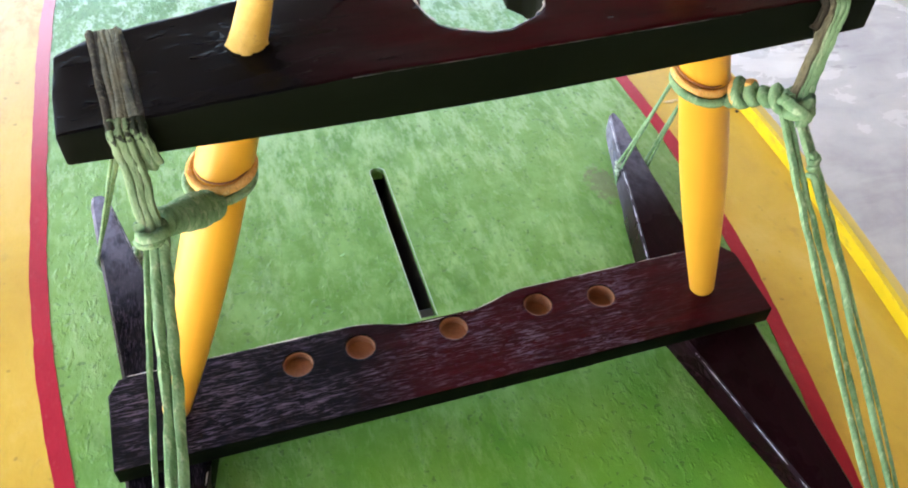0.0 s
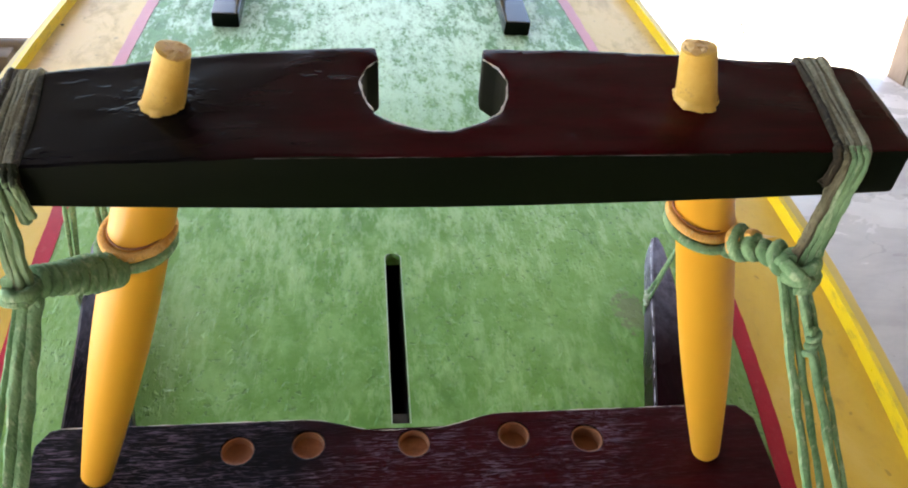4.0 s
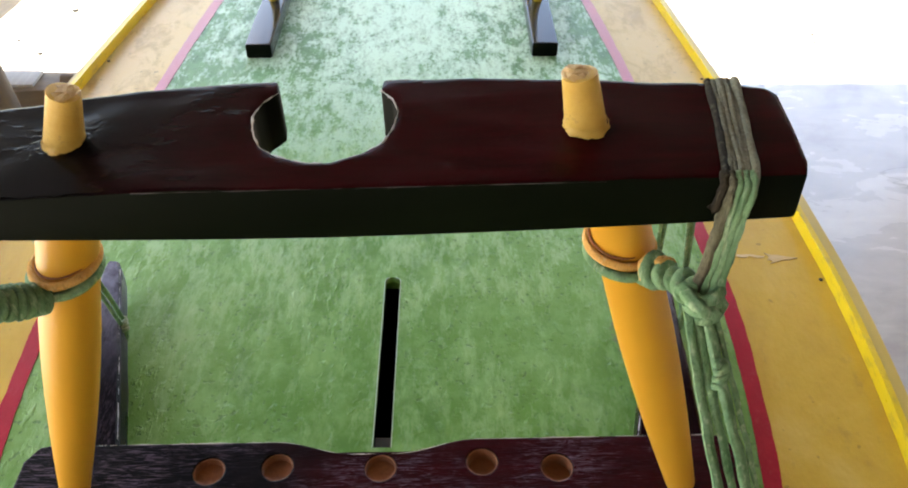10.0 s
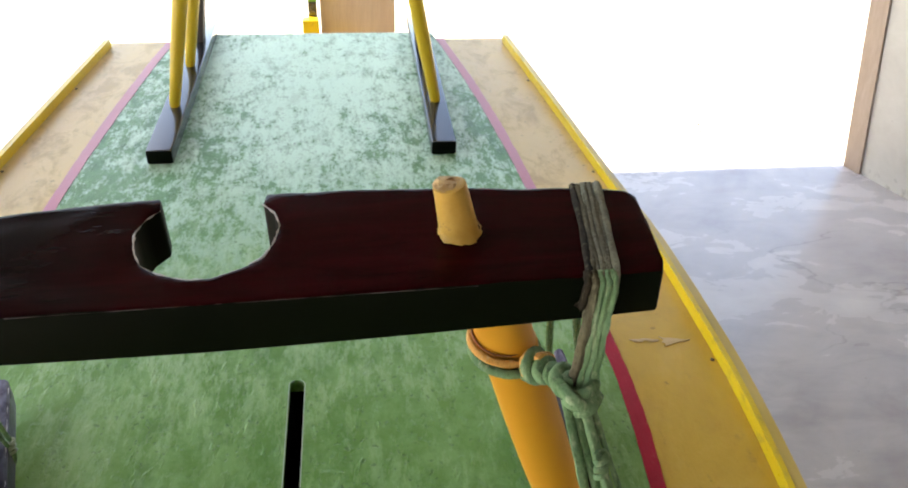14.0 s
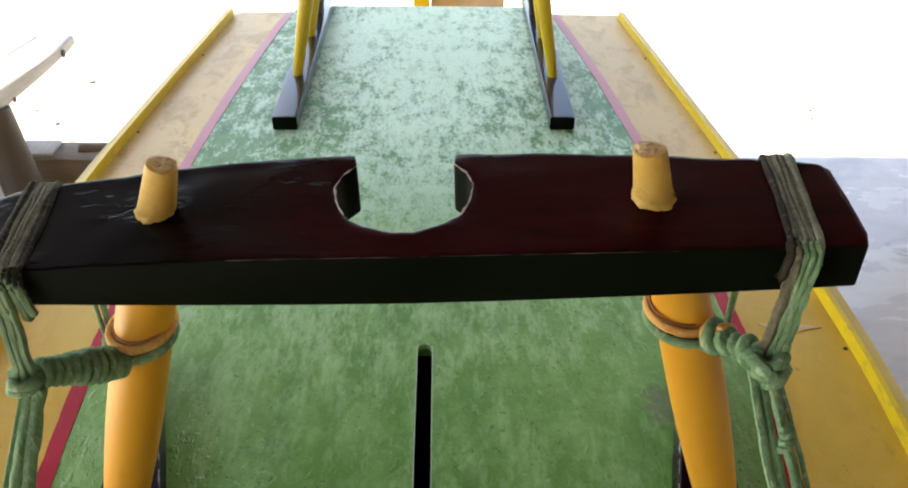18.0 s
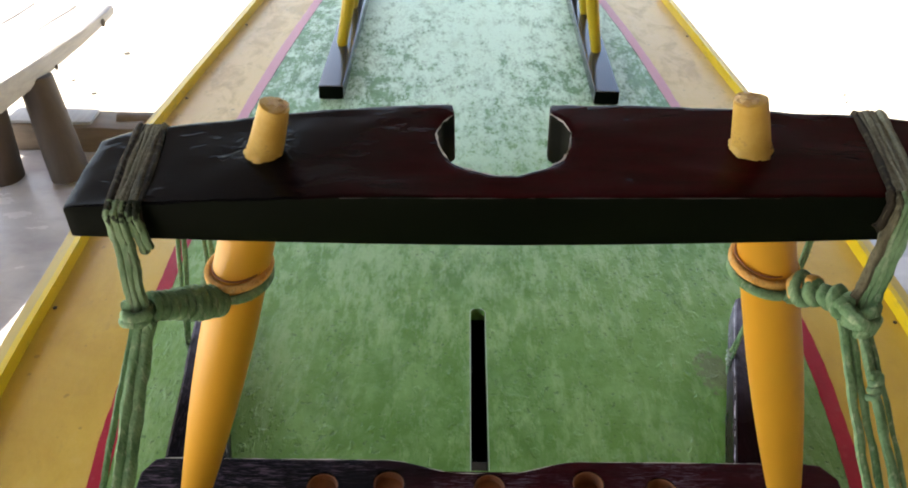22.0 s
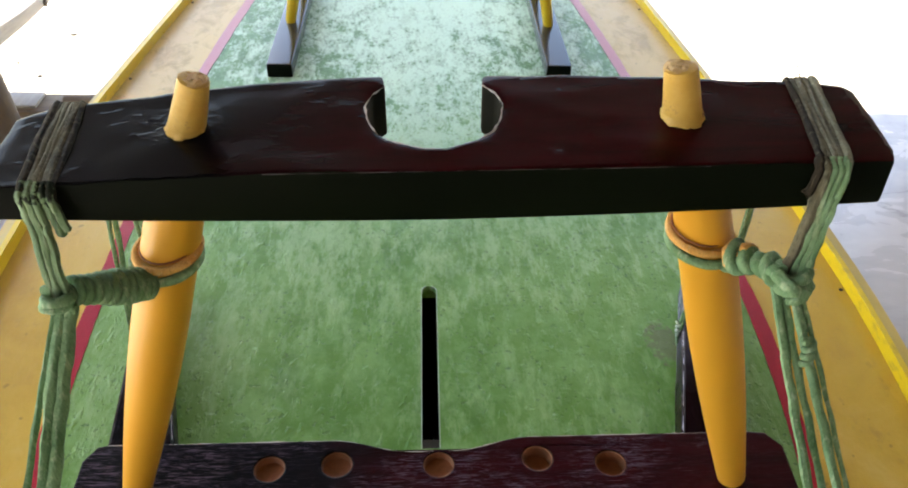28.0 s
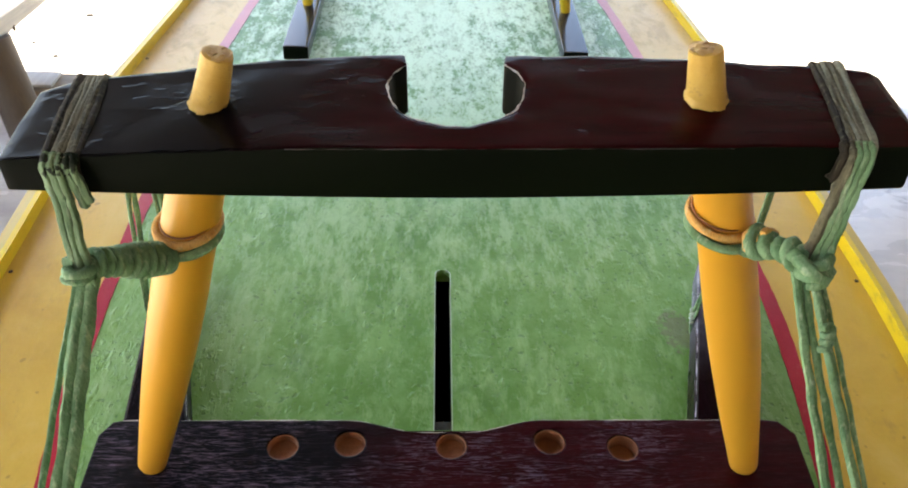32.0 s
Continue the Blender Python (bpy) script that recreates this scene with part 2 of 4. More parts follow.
def m_paint(name, dark, light, scale=9, size=(1, 1, 1), ro=(0.3, 0.5), wear=None, bump=0.25, spec=0.5):
    m = Mat(name, spec=spec)
    a = m.noise(scale, size, 6, 0.65, 0.3)
    b = m.noise(scale * 9, size, 4, 0.6)
    col = m.ramp(a, [(0.3, dark), (0.7, light)])
    if wear:
        k = m.ramp(m.math('ADD', m.math('MULTIPLY', a, 0.4), m.math('MULTIPLY', b, 0.6)), [(0.57, (0, 0, 0)), (0.66, (1, 1, 1))])
        col = m.mix(m.math('MULTIPLY', k, 0.6), col, wear)
    m.color(col).rough(b, *ro)
    return m.bump(m.math('ADD', a, m.math('MULTIPLY', b, 0.4)), bump, 0.002).m


def m_dark_wood(name, size, pale=0.1, spec=0.1, ro=(0.22, 0.42), blisters=0.0, bump=0.25, tip_sheen=0.0, warm=1.0):
    """Dark varnish over wood: black turning to deep red-brown along its length."""
    m = Mat(name, spec=spec)
    g = m.noise(26, size, 6, 0.7, 1.0)
    a = m.noise(5, (1, 1, 1), 4, 0.6)
    fine = m.noise(165, size, 5, 0.76, 1.1)
    red = m.ramp(g, [(0.35, (0.012 * warm, 0.0008, 0.0014)), (0.7, (0.026 * warm, 0.0016, 0.0034))])
    black = m.ramp(g, [(0.35, (0.0016, 0.0014, 0.0020)), (0.7, (0.0042, 0.0036, 0.0055))])
    sep = m.n("ShaderNodeSeparateXYZ")
    m.link(m.co, sep.inputs[0])
    side = m.math('ADD', m.math('MULTIPLY', m.math('ADD', sep.outputs[0], 0.09), 3.5), m.math('MULTIPLY', a, 0.9))
    col = m.mix(m.ramp(side, [(0.12, (0, 0, 0)), (0.60, (1, 1, 1))]), black, red)
    if pale:
        dash = m.ramp(fine, [(0.505, (0, 0, 0)), (0.62, (1, 1, 1))])
        patches = m.ramp(m.math('SUBTRACT', m.noise(10, (0.8, 1, 1), 4, 0.65), m.math('MULTIPLY', m.math('MAXIMUM', m.math('SUBTRACT', sep.outputs[0], 0.28), 0.0), 1.2)), [(0.42, (0.10, 0.10, 0.10)), (0.58, (1, 1, 1))])
        col = m.mix(m.math('MULTIPLY', m.math('MULTIPLY', dash, patches), pale), col, (0.120, 0.086, 0.122))
    if tip_sheen:
        # lilac towards the far tips: reflected sky painted into the base colour
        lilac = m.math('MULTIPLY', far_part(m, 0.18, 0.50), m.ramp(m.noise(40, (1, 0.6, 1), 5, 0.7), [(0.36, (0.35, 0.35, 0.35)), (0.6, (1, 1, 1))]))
        col = m.mix(m.math('MULTIPLY', lilac, tip_sheen), col, (0.25, 0.24, 0.32))
    m.color(col).rough(a, *ro)
    h = m.math('ADD', m.math('MULTIPLY', g, 0.03 if blisters else 0.12), m.math('MULTIPLY', fine, 0.03 if blisters else 0.20))
    if blisters:
        where = m.ramp(m.math('SUBTRACT', m.noise(11, (1, 1, 1), 3), m.math('MULTIPLY', sep.outputs[0], 0.35)), [(0.54, (0, 0, 0)), (0.66, (1, 1, 1))])
        lump = m.ramp(m.noise(70, (0.6, 1, 1), 2, 0.5), [(0.57, (0, 0, 0)), (0.74, (1, 1, 1))])
        h = m.math('ADD', h, m.math('MULTIPLY', m.math('MULTIPLY', lump, where), blisters))
        dx = m.math('MULTIPLY', m.math('ADD', sep.outputs[0], 0.232), 0.75)
        dy = m.math('ADD', sep.outputs[1], 0.020)
        away = m.math('SQRT', m.math('ADD', m.math('MULTIPLY', dx, dx), m.math('MULTIPLY', dy, dy)))
        close = m.math('MAXIMUM', m.math('SUBTRACT', 1.0, m.math('MULTIPLY', away, 24.0)), 0.0)
        drip = m.ramp(m.noise(190, (0.8, 1, 1), 2, 0.5), [(0.50, (0, 0, 0)), (0.62, (1, 1, 1))])
        h = m.math('ADD', h, m.math('MULTIPLY', m.math('MULTIPLY', drip, close), 0.26))
    return m.bump(h, bump, 0.003).m


def m_rope(name, lo, hi, pale, varnish=None):
    """Laid cord; varnish is the height down to which brushed varnish has spilt on it in blots."""
    m = Mat(name, 0.8, spec=0.15)
    a = m.noise(28, (1, 1, 0.5), 6, 0.7)
    b = m.noise(380, (1, 1, 0.3), 4, 0.7)
    lines = m.noise(190, (1, 1, 0.07), 3, 0.6)
    col = m.ramp(a, [(0.32, lo), (0.68, hi)])
    col = m.mix(m.math('MULTIPLY', m.ramp(lines, [(0.55, (0, 0, 0)), (0.68, (1, 1, 1))]), 0.5), col, pale)
    col = m.mix(m.math('MULTIPLY', m.ramp(b, [(0.34, (1, 1, 1)), (0.47, (0, 0, 0))]), 0.4), col, tuple(v * 0.4 for v in lo))
    if varnish is not None:
        sep = m.n("ShaderNodeSeparateXYZ")
        m.link(m.co, sep.inputs[0])
        up = m.math('MULTIPLY', m.math('SUBTRACT', sep.outputs[2], varnish), 9.0)
        blot = m.ramp(m.math('ADD', m.noise(95, (1, 1, 0.6), 3, 0.6), m.math('MINIMUM', up, 0.10)), [(0.53, (0, 0, 0)), (0.58, (1, 1, 1))])
        col = m.mix(m.math('MULTIPLY', blot, 0.92), col, (0.006, 0.006, 0.005))
    m.color(col)
    return m.bump(m.math('ADD', b, lines), 0.9, 0.0018).m


def m_concrete():
    m = Mat("grey_concrete", 0.4, spec=0.7)
    a = m.noise(1.3, (1, 1, 1), 6, 0.6, 0.5)
    b = m.noise(9, (0.45, 1, 1), 5, 0.6, 0.6)
    mk = m.math('ADD', m.math('MULTIPLY', a, 0.66), m.math('MULTIPLY', b, 0.34))
    col = m.ramp(mk, [(0.34, (0.33, 0.31, 0.345)), (0.50, (0.48, 0.465, 0.485)), (0.66, (0.61, 0.595, 0.60))])
    # hairline cracks, only here and there
    line = m.math('ABSOLUTE', m.math('SUBTRACT', m.noise(1.9, (0.5, 1.3, 1), 5, 0.55, 0.3), 0.5))
    crack = m.math('MULTIPLY', m.ramp(line, [(0.002, (1, 1, 1)), (0.007, (0, 0, 0))]), m.ramp(m.noise(1.1, (1, 1, 1), 2), [(0.52, (0, 0, 0)), (0.62, (1, 1, 1))]))
    col = m.mix(m.math('MULTIPLY', crack, 0.45), col, (0.14, 0.13, 0.14))
    dots = m.ramp(m.noise(30, (1, 1, 1), 2), [(0.74, (0, 0, 0)), (0.8, (1, 1, 1))])
    m.color(m.mix(m.math('MULTIPLY', dots, 0.5), col, (0.10, 0.10, 0.10))).rough(mk, 0.10, 0.42)
    return m.bump(b, 0.12, 0.003).m


def m_ground():
    m = Mat("pale_sand", 0.9)
    a = m.noise(0.8, (1, 1, 1), 6, 0.6)
    b = m.noise(22, (1, 1, 1), 5, 0.7)
    col = m.ramp(a, [(0.3, (0.50, 0.46, 0.40)), (0.7, (0.64, 0.60, 0.53))])
    dots = m.ramp(b, [(0.68, (0, 0, 0)), (0.76, (1, 1, 1))])
    m.color(m.mix(m.math('MULTIPLY', dots, 0.4), col, (0.25, 0.22, 0.19)))
    return m.bump(b, 0.5, 0.01).m


def m_wood(name, lo, hi, size, scale=6, ro=(0.5, 0.8)):
    m = Mat(name)
    g = m.noise(scale, size, 7, 0.7, 1.0)
    f = m.noise(scale * 8, size, 4, 0.6)
    m.color(m.mix(m.math('MULTIPLY', f, 0.35), m.ramp(g, [(0.3, lo), (0.7, hi)]), tuple(v * 0.5 for v in lo)))
    m.rough(g, *ro)
    return m.bump(m.math('ADD', g, f), 0.4, 0.004).m


GREEN = m_deck_green()
YDECK = m_yellow_deck()
EDGE_GREEN = m_paint("pale_edge_green", (0.30, 0.40, 0.27), (0.45, 0.53, 0.40), 30)
RED = m_red_stripe()
RAIL = m_paint("bright_yellow_paint", (0.66, 0.43, 0.012), (0.78, 0.55, 0.02), 7, (1, 0.4, 1), (0.22, 0.4), (0.45, 0.30, 0.06))
HULL = m_paint("hull_yellow_paint", (0.52, 0.36, 0.07), (0.64, 0.47, 0.13), 6, (1, 0.5, 1), (0.3, 0.5), (0.45, 0.33, 0.16))
POST = m_paint("orange_yellow_gloss", (0.64, 0.295, 0.025), (0.70, 0.335, 0.035), 4, (1, 1, 0.4), (0.36, 0.48), None, 0.06)
PEG = m_paint("worn_yellow_peg", (0.54, 0.30, 0.045), (0.63, 0.385, 0.085), 40, (1, 1, 1), (0.45, 0.65), (0.30, 0.16, 0.07), 0.5)
BAR = m_dark_wood("dark_varnished_bar", (0.3, 1.6, 1.6), 0.0, 0.042, (0.13, 0.25), 0.24, 0.50, 0.0, 1.3)
# near-black for faces in shade: bar and plank sides, runner ends, slot case
SHADE_BLACK = m_paint("green_black_shade", (0.0022, 0.0032, 0.0016), (0.0042, 0.0058, 0.0028), 8, (0.4, 1, 1), (0.4, 0.55), None, 0.15, 0.03)
PLANK = m_dark_wood("dark_open_grain_plank", (0.20, 1.9, 1.8), 0.92, 0.07, (0.24, 0.42), 0.0, 0.38, 0.0, 1.35)
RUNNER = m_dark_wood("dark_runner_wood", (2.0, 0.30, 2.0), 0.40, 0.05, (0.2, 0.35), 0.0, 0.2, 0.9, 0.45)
FAR_WOOD = m_paint("grey_black_paint", (0.012, 0.012, 0.016), (0.030, 0.030, 0.038), 9, (2, 0.3, 1), (0.10, 0.2), None, 0.15, 0.9)
FAR_POST = m_paint("mustard_yellow_paint", (0.48, 0.31, 0.012), (0.58, 0.40, 0.02), 9, (1, 1, 0.4), (0.3, 0.5))
SAWN = m_paint("rough_sawn_end", (0.46, 0.25, 0.09), (0.68, 0.47, 0.21), 90, (1, 1, 1), (0.6, 0.9), (0.70, 0.60, 0.45), 0.9)
HOLE = m_wood("raw_hole_wood", (0.20, 0.07, 0.03), (0.36, 0.14, 0.06), (1, 1, 2), 20)
ROPE = m_rope("pale_green_cord", (0.085, 0.180, 0.084), (0.245, 0.385, 0.215), (0.48, 0.56, 0.38))
ROPE_BLOT = m_rope("varnish_spattered_cord", (0.085, 0.150, 0.074), (0.225, 0.310, 0.175), (0.40, 0.46, 0.32), 0.572)
ROPE_OLD = m_rope("weathered_cord", (0.016, 0.013, 0.009), (0.185, 0.168, 0.108), (0.32, 0.31, 0.21))
ROPE_STAINED = m_rope("varnish_stained_cord", (0.006, 0.0045, 0.0035), (0.050, 0.038, 0.024), (0.17, 0.15, 0.10))
ROPE_GREY = m_rope("muddy_grey_cord", (0.110, 0.102, 0.070), (0.250, 0.240, 0.170), (0.34, 0.33, 0.25))
ROPE_PALE = m_rope("bleached_cord", (0.30, 0.36, 0.28), (0.46, 0.52, 0.42), (0.60, 0.64, 0.54))
ROPE_TAN = m_rope("orange_tan_cord", (0.62, 0.30, 0.07), (0.74, 0.42, 0.14), (0.72, 0.54, 0.30))
CHIP = m_paint("pale_chipped_wood", (0.34, 0.29, 0.26), (0.58, 0.52, 0.48), 60, (1, 1, 1), (0.6, 0.8))
BARE = m_paint("bare_pale_wood", (0.50, 0.33, 0.13), (0.72, 0.54, 0.30), 50, (0.4, 1, 1), (0.6, 0.8), (0.30, 0.18, 0.08))
DULL = m_paint("dull_wear_and_lit_wall", (0.05, 0.042, 0.045), (0.11, 0.095, 0.10), 40, (1, 1, 1), (0.6, 0.8))
PALE = m_paint("pale_lilac_edge", (0.40, 0.38, 0.45), (0.60, 0.57, 0.66), 60, (1, 1, 1), (0.6, 0.8))
CONCRETE = m_concrete()
SAND = m_ground()
PLASTER = m_paint("grey_plaster", (0.44, 0.42, 0.395), (0.60, 0.58, 0.55), 3, (1, 1, 1), (0.7, 0.9), (0.22, 0.21, 0.20), 0.4)
JAMB = m_wood("brown_jamb_wood", (0.31, 0.23, 0.185), (0.44, 0.34, 0.28), (3, 3, 0.3))
BENCH = m_wood("bleached_bench_wood", (0.29, 0.29, 0.30), (0.46, 0.45, 0.46), (3, 0.3, 3))
LEG = m_wood("dark_log_wood", (0.030, 0.022, 0.020), (0.065, 0.047, 0.040), (2, 2, 0.3))
LOG = m_wood("brown_log_wood", (0.09, 0.06, 0.04), (0.22, 0.16, 0.11), (0.3, 2, 2))
PINK = m_wood("raw_pink_wood", (0.56, 0.43, 0.38), (0.68, 0.55, 0.49), (3, 3, 0.3))
BGREEN = m_paint("leaf_green_paint", (0.10, 0.26, 0.03), (0.15, 0.34, 0.05))
NAIL = m_paint("rusty_nail", (0.03, 0.02, 0.015), (0.07, 0.04, 0.03), 60)
STONE = m_paint("grey_stone", (0.07, 0.066, 0.062), (0.16, 0.15, 0.14), 6, (1, 1, 1), (0.8, 0.95), None, 0.6)
ROOF = m_paint("roof_thatch", (0.06, 0.045, 0.03), (0.11, 0.085, 0.06), 3, (1, 1, 1), (0.5, 0.7))


# ---- mesh helpers ----
def part(name, bm, mat, parent=None, label="", smooth=None):
    """Links a bmesh as one mesh object, under a thing or a part."""
    bmesh.ops.recalc_face_normals(bm, faces=bm.faces[:])
    me = bpy.data.meshes.new(name)
    if smooth is not None:
        for f in bm.faces:
            f.smooth = True
        for e in bm.edges:
            e.smooth = not (len(e.link_faces) == 2 and e.calc_face_angle(0.0) > radians(smooth))
    bm.to_mesh(me)
    bm.free()
    me.materials.append(mat)
    ob = new(name, me)
    if parent:
        ob.parent = parent
    if label:
        ob["label"] = label
    return ob


def thing(name, at, label, category, group="", kind=""):
    ob = new(name)
    ob.location = at
    ob.empty_display_size = 0.1
    tagged(ob, label, category, group, kind)
    return ob


def shift(bm, at):
    bmesh.ops.translate(bm, verts=bm.verts[:], vec=Vector(at))
    return bm


def soften(bm, width, segs=2, angle=30):
    es = [e for e in bm.edges if len(e.link_faces) == 2 and e.calc_face_angle(0) > radians(angle)]
    bmesh.ops.bevel(bm, geom=es, offset=width, segments=segs, affect='EDGES', profile=0.6)
    return bm


def block(x0, x1, y0, y1, z0, z1, bevel=0.0, segs=2):
    bm = bmesh.new()
    bmesh.ops.create_cube(bm, size=1.0)
    for v in bm.verts:
        v.co = Vector(((x0 + x1) / 2 + v.co.x * (x1 - x0), (y0 + y1) / 2 + v.co.y * (y1 - y0), (z0 + z1) / 2 + v.co.z * (z1 - z0)))
    return soften(bm, bevel, segs) if bevel else bm


def prism(outline, z0, z1, top=None):
    """A closed outline of (x, y), drawn up from z0 to z1; top(x, y) adds to the upper side's height."""
    bm = bmesh.new()
    lo = [bm.verts.new((x, y, z0)) for x, y in outline]
    hi = [bm.verts.new((x, y, z1 + (top(x, y) if top else 0.0))) for x, y in outline]
    n = len(outline)
    for a, b, c in tessellate_polygon([[Vector((x, y, 0)) for x, y in outline]]):
        bm.faces.new((lo[a], lo[b], lo[c]))
        bm.faces.new((hi[a], hi[b], hi[c]))
    for i in range(n):
        bm.faces.new((lo[i], lo[(i + 1) % n], hi[(i + 1) % n], hi[i]))
    bmesh.ops.recalc_face_normals(bm, faces=bm.faces[:])
    return bm


def pierced(outline, holes, z0, z1):
    """A flat plank with round holes (x, y, radius) right through."""
    loops = [outline] + [[(x + r * math.cos(2 * math.pi * k / 24), y + r * math.sin(2 * math.pi * k / 24)) for k in range(24)] for x, y, r in holes]
    bm = bmesh.new()
    flat = [p for lp in loops for p in lp]
    lo = [bm.verts.new((x, y, z0)) for x, y in flat]
    hi = [bm.verts.new((x, y, z1)) for x, y in flat]
    for a, b, c in tessellate_polygon([[Vector((x, y, 0)) for x, y in lp] for lp in loops]):
        bm.faces.new((lo[a], lo[b], lo[c]))
        bm.faces.new((hi[a], hi[b], hi[c]))
    i0 = 0
    for lp in loops:
        n = len(lp)
        for i in range(n):
            a, b = i0 + i, i0 + (i + 1) % n
            bm.faces.new((lo[a], lo[b], hi[b], hi[a]))
        i0 += n
    bmesh.ops.recalc_face_normals(bm, faces=bm.faces[:])
    return bm


def band(left, right, y0, y1, n, z, thick, bm=None):
    """A board between two edge curves left(y), right(y)."""
    bm = bm or bmesh.new()
    rows = []
    for i in range(n + 1):
        y = y0 + (y1 - y0) * i / n
        a, b = left(y), right(y)
        rows.append([bm.verts.new(p) for p in ((a, y, z), (b, y, z), (b, y, z - thick), (a, y, z - thick))])
    for r, q in zip(rows, rows[1:]):
        for k in range(4):
            bm.faces.new((r[k], r[(k + 1) % 4], q[(k + 1) % 4], q[k]))
    bm.faces.new(rows[0])
    bm.faces.new(rows[-1][::-1])
    return bm


def smooth_path(pts, n=8):
    """Catmull-Rom points through pts."""
    pts = [Vector(p) for p in pts]
    if len(pts) < 3:
        return [pts[0].lerp(pts[-1], i / n) for i in range(n + 1)]
    ext = [2 * pts[0] - pts[1], *pts, 2 * pts[-1] - pts[-2]]
    out = []
    for a, b, c, d in zip(ext, ext[1:], ext[2:], ext[3:]):
        for i in range(n):
            t = i / n
            out.append(0.5 * (2 * b + (c - a) * t + (2 * a - 5 * b + 4 * c - d) * t * t + (3 * b - a - 3 * c + d) * t ** 3))
    return out + [pts[-1]]


def tube(path, radius, segs=8, bm=None, lobes=0, lay=0.0, flat=1.0):
    """A tube along points; radius is one number or a function of 0..1. lobes and lay give a cord its strands, flat its oval section."""
    bm = bm or bmesh.new()
    path = [Vector(p) for p in path]
    n = len(path)
    rings, side, gone = [], None, 0.0
    for i, p in enumerate(path):
        d = (path[min(i + 1, n - 1)] - path[max(i - 1, 0)])
        d = d.normalized() if d.length > 1e-9 else Vector((0, 0, 1))
        if side is None:
            side = d.orthogonal().normalized()
        side = (side - d * side.dot(d))
        side = side.normalized() if side.length > 1e-6 else d.orthogonal().normalized()
        up = d.cross(side)
        gone += (p - path[i - 1]).length if i else 0.0
        r = radius(i / max(n - 1, 1)) if callable(radius) else radius
        ring = []
        for k in range(segs):
            an = 2 * math.pi * k / segs
            q = r * (1 + 0.085 * math.cos(lobes * (an + lay * gone))) if lobes else r
            ring.append(bm.verts.new(p + q * (flat * math.cos(an) * side + math.sin(an) / flat * up)))
        rings.append(ring)
    for a, b in zip(rings, rings[1:]):
        for k in range(segs):
            bm.faces.new((a[k], a[(k + 1) % segs], b[(k + 1) % segs], b[k]))
    bm.faces.new(rings[0][::-1])
    bm.faces.new(rings[-1])
    return bm


def cord(pts, rad, rnd, n=8, flat=1.15):
    """A worn braided cord through points: uneven, slightly flat, with the strands showing."""
    ph = [rnd.uniform(0, 6.28) for _ in range(3)]
    path = smooth_path(pts, n)
    path = [p + Vector((math.sin(i * 0.9 + ph[0]), math.sin(i * 0.7 + ph[1]), math.sin(i * 1.1 + ph[2]))) * rad * 0.09 for i, p in enumerate(path)]
    return tube(path, lambda t: rad * (1 + 0.07 * math.sin(40 * t + ph[0]) + 0.05 * math.sin(93 * t + ph[1])), 15, None, 5, rnd.uniform(-12, 12), flat)


def round_log(a, b, radius, segs=20, wobble=0.04, rings=10, seed=0):
    """A round timber from a to b: radius(t), slightly uneven, with softened ends."""
    rnd = random.Random(seed)
    bm = bmesh.new()
    a, b = Vector(a), Vector(b)
    d = (b - a).normalized()
    s = d.orthogonal().normalized()
    u = d.cross(s)
    ph = [rnd.uniform(0, 6.28) for _ in range(4)]
    loops = []
    ts = [0.0, 0.012] + [i / rings for i in range(1, rings)] + [0.988, 1.0]
    for t in ts:
        r0 = radius(t) * (0.86 if t in (0.0, 1.0) else 1.0)
        ring = []
        for k in range(segs):
            an = 2 * math.pi * k / segs
            r = r0 * (1 + wobble * (math.sin(2 * an + ph[0] + 3 * t) * 0.5 + math.sin(3 * an + ph[1] - 5 * t) * 0.3))
            ring.append(bm.verts.new(a.lerp(b, t) + r * (math.cos(an) * s + math.sin(an) * u)))
        loops.append(ring)
    for p, q in zip(loops, loops[1:]):
        for k in range(segs):
            bm.faces.new((p[k], p[(k + 1) % segs], q[(k + 1) % segs], q[k]))
    bm.faces.new(loops[0][::-1])
    bm.faces.new(loops[-1])
    return bm


def structure(name, bm, mat, label, category, smooth=None):
    return tagged(part(name, bm, mat, None, "", smooth), label, category, "", "structure")


# ---- the setting ----
def leaning(bm):
    """The old wall leans in a little towards the boat."""
    for v in bm.verts:
        v.co.x -= 0.165 * (v.co.z - GZ)
    return bm


structure("ground", block(-60, 60, -60, 90, GZ - 0.6, GZ - 0.012), SAND, "pale sandy yard in bright sun beyond the floor", "ground")
structure("floor", block(-3.4, 4.85, -4.2, 2.05, GZ - 0.15, GZ, 0.006), CONCRETE, "worn grey concrete floor with stains and a dull sheen", "floor")
structure("wall_right", leaning(prism([(2.436, 1.935), (2.62, 1.985), (4.94, -4.13), (4.756, -4.19)], GZ - 0.1, GZ + 3.1)), PLASTER, "rough grey plaster wall at the edge of the shed", "wall")
structure("wall_back", block(-3.4, 4.9, -4.38, -4.2, GZ - 0.1, GZ + 3.1), PLASTER, "plain grey plaster back wall of the shed", "wall")
structure("trim", leaning(prism([(2.395, 2.02), (2.426, 1.935), (2.435, 1.936), (2.50, 1.98), (2.48, 2.03)], GZ, GZ + 3.1)), JAMB, "brown timber jamb on the end of the plaster wall", "trim")
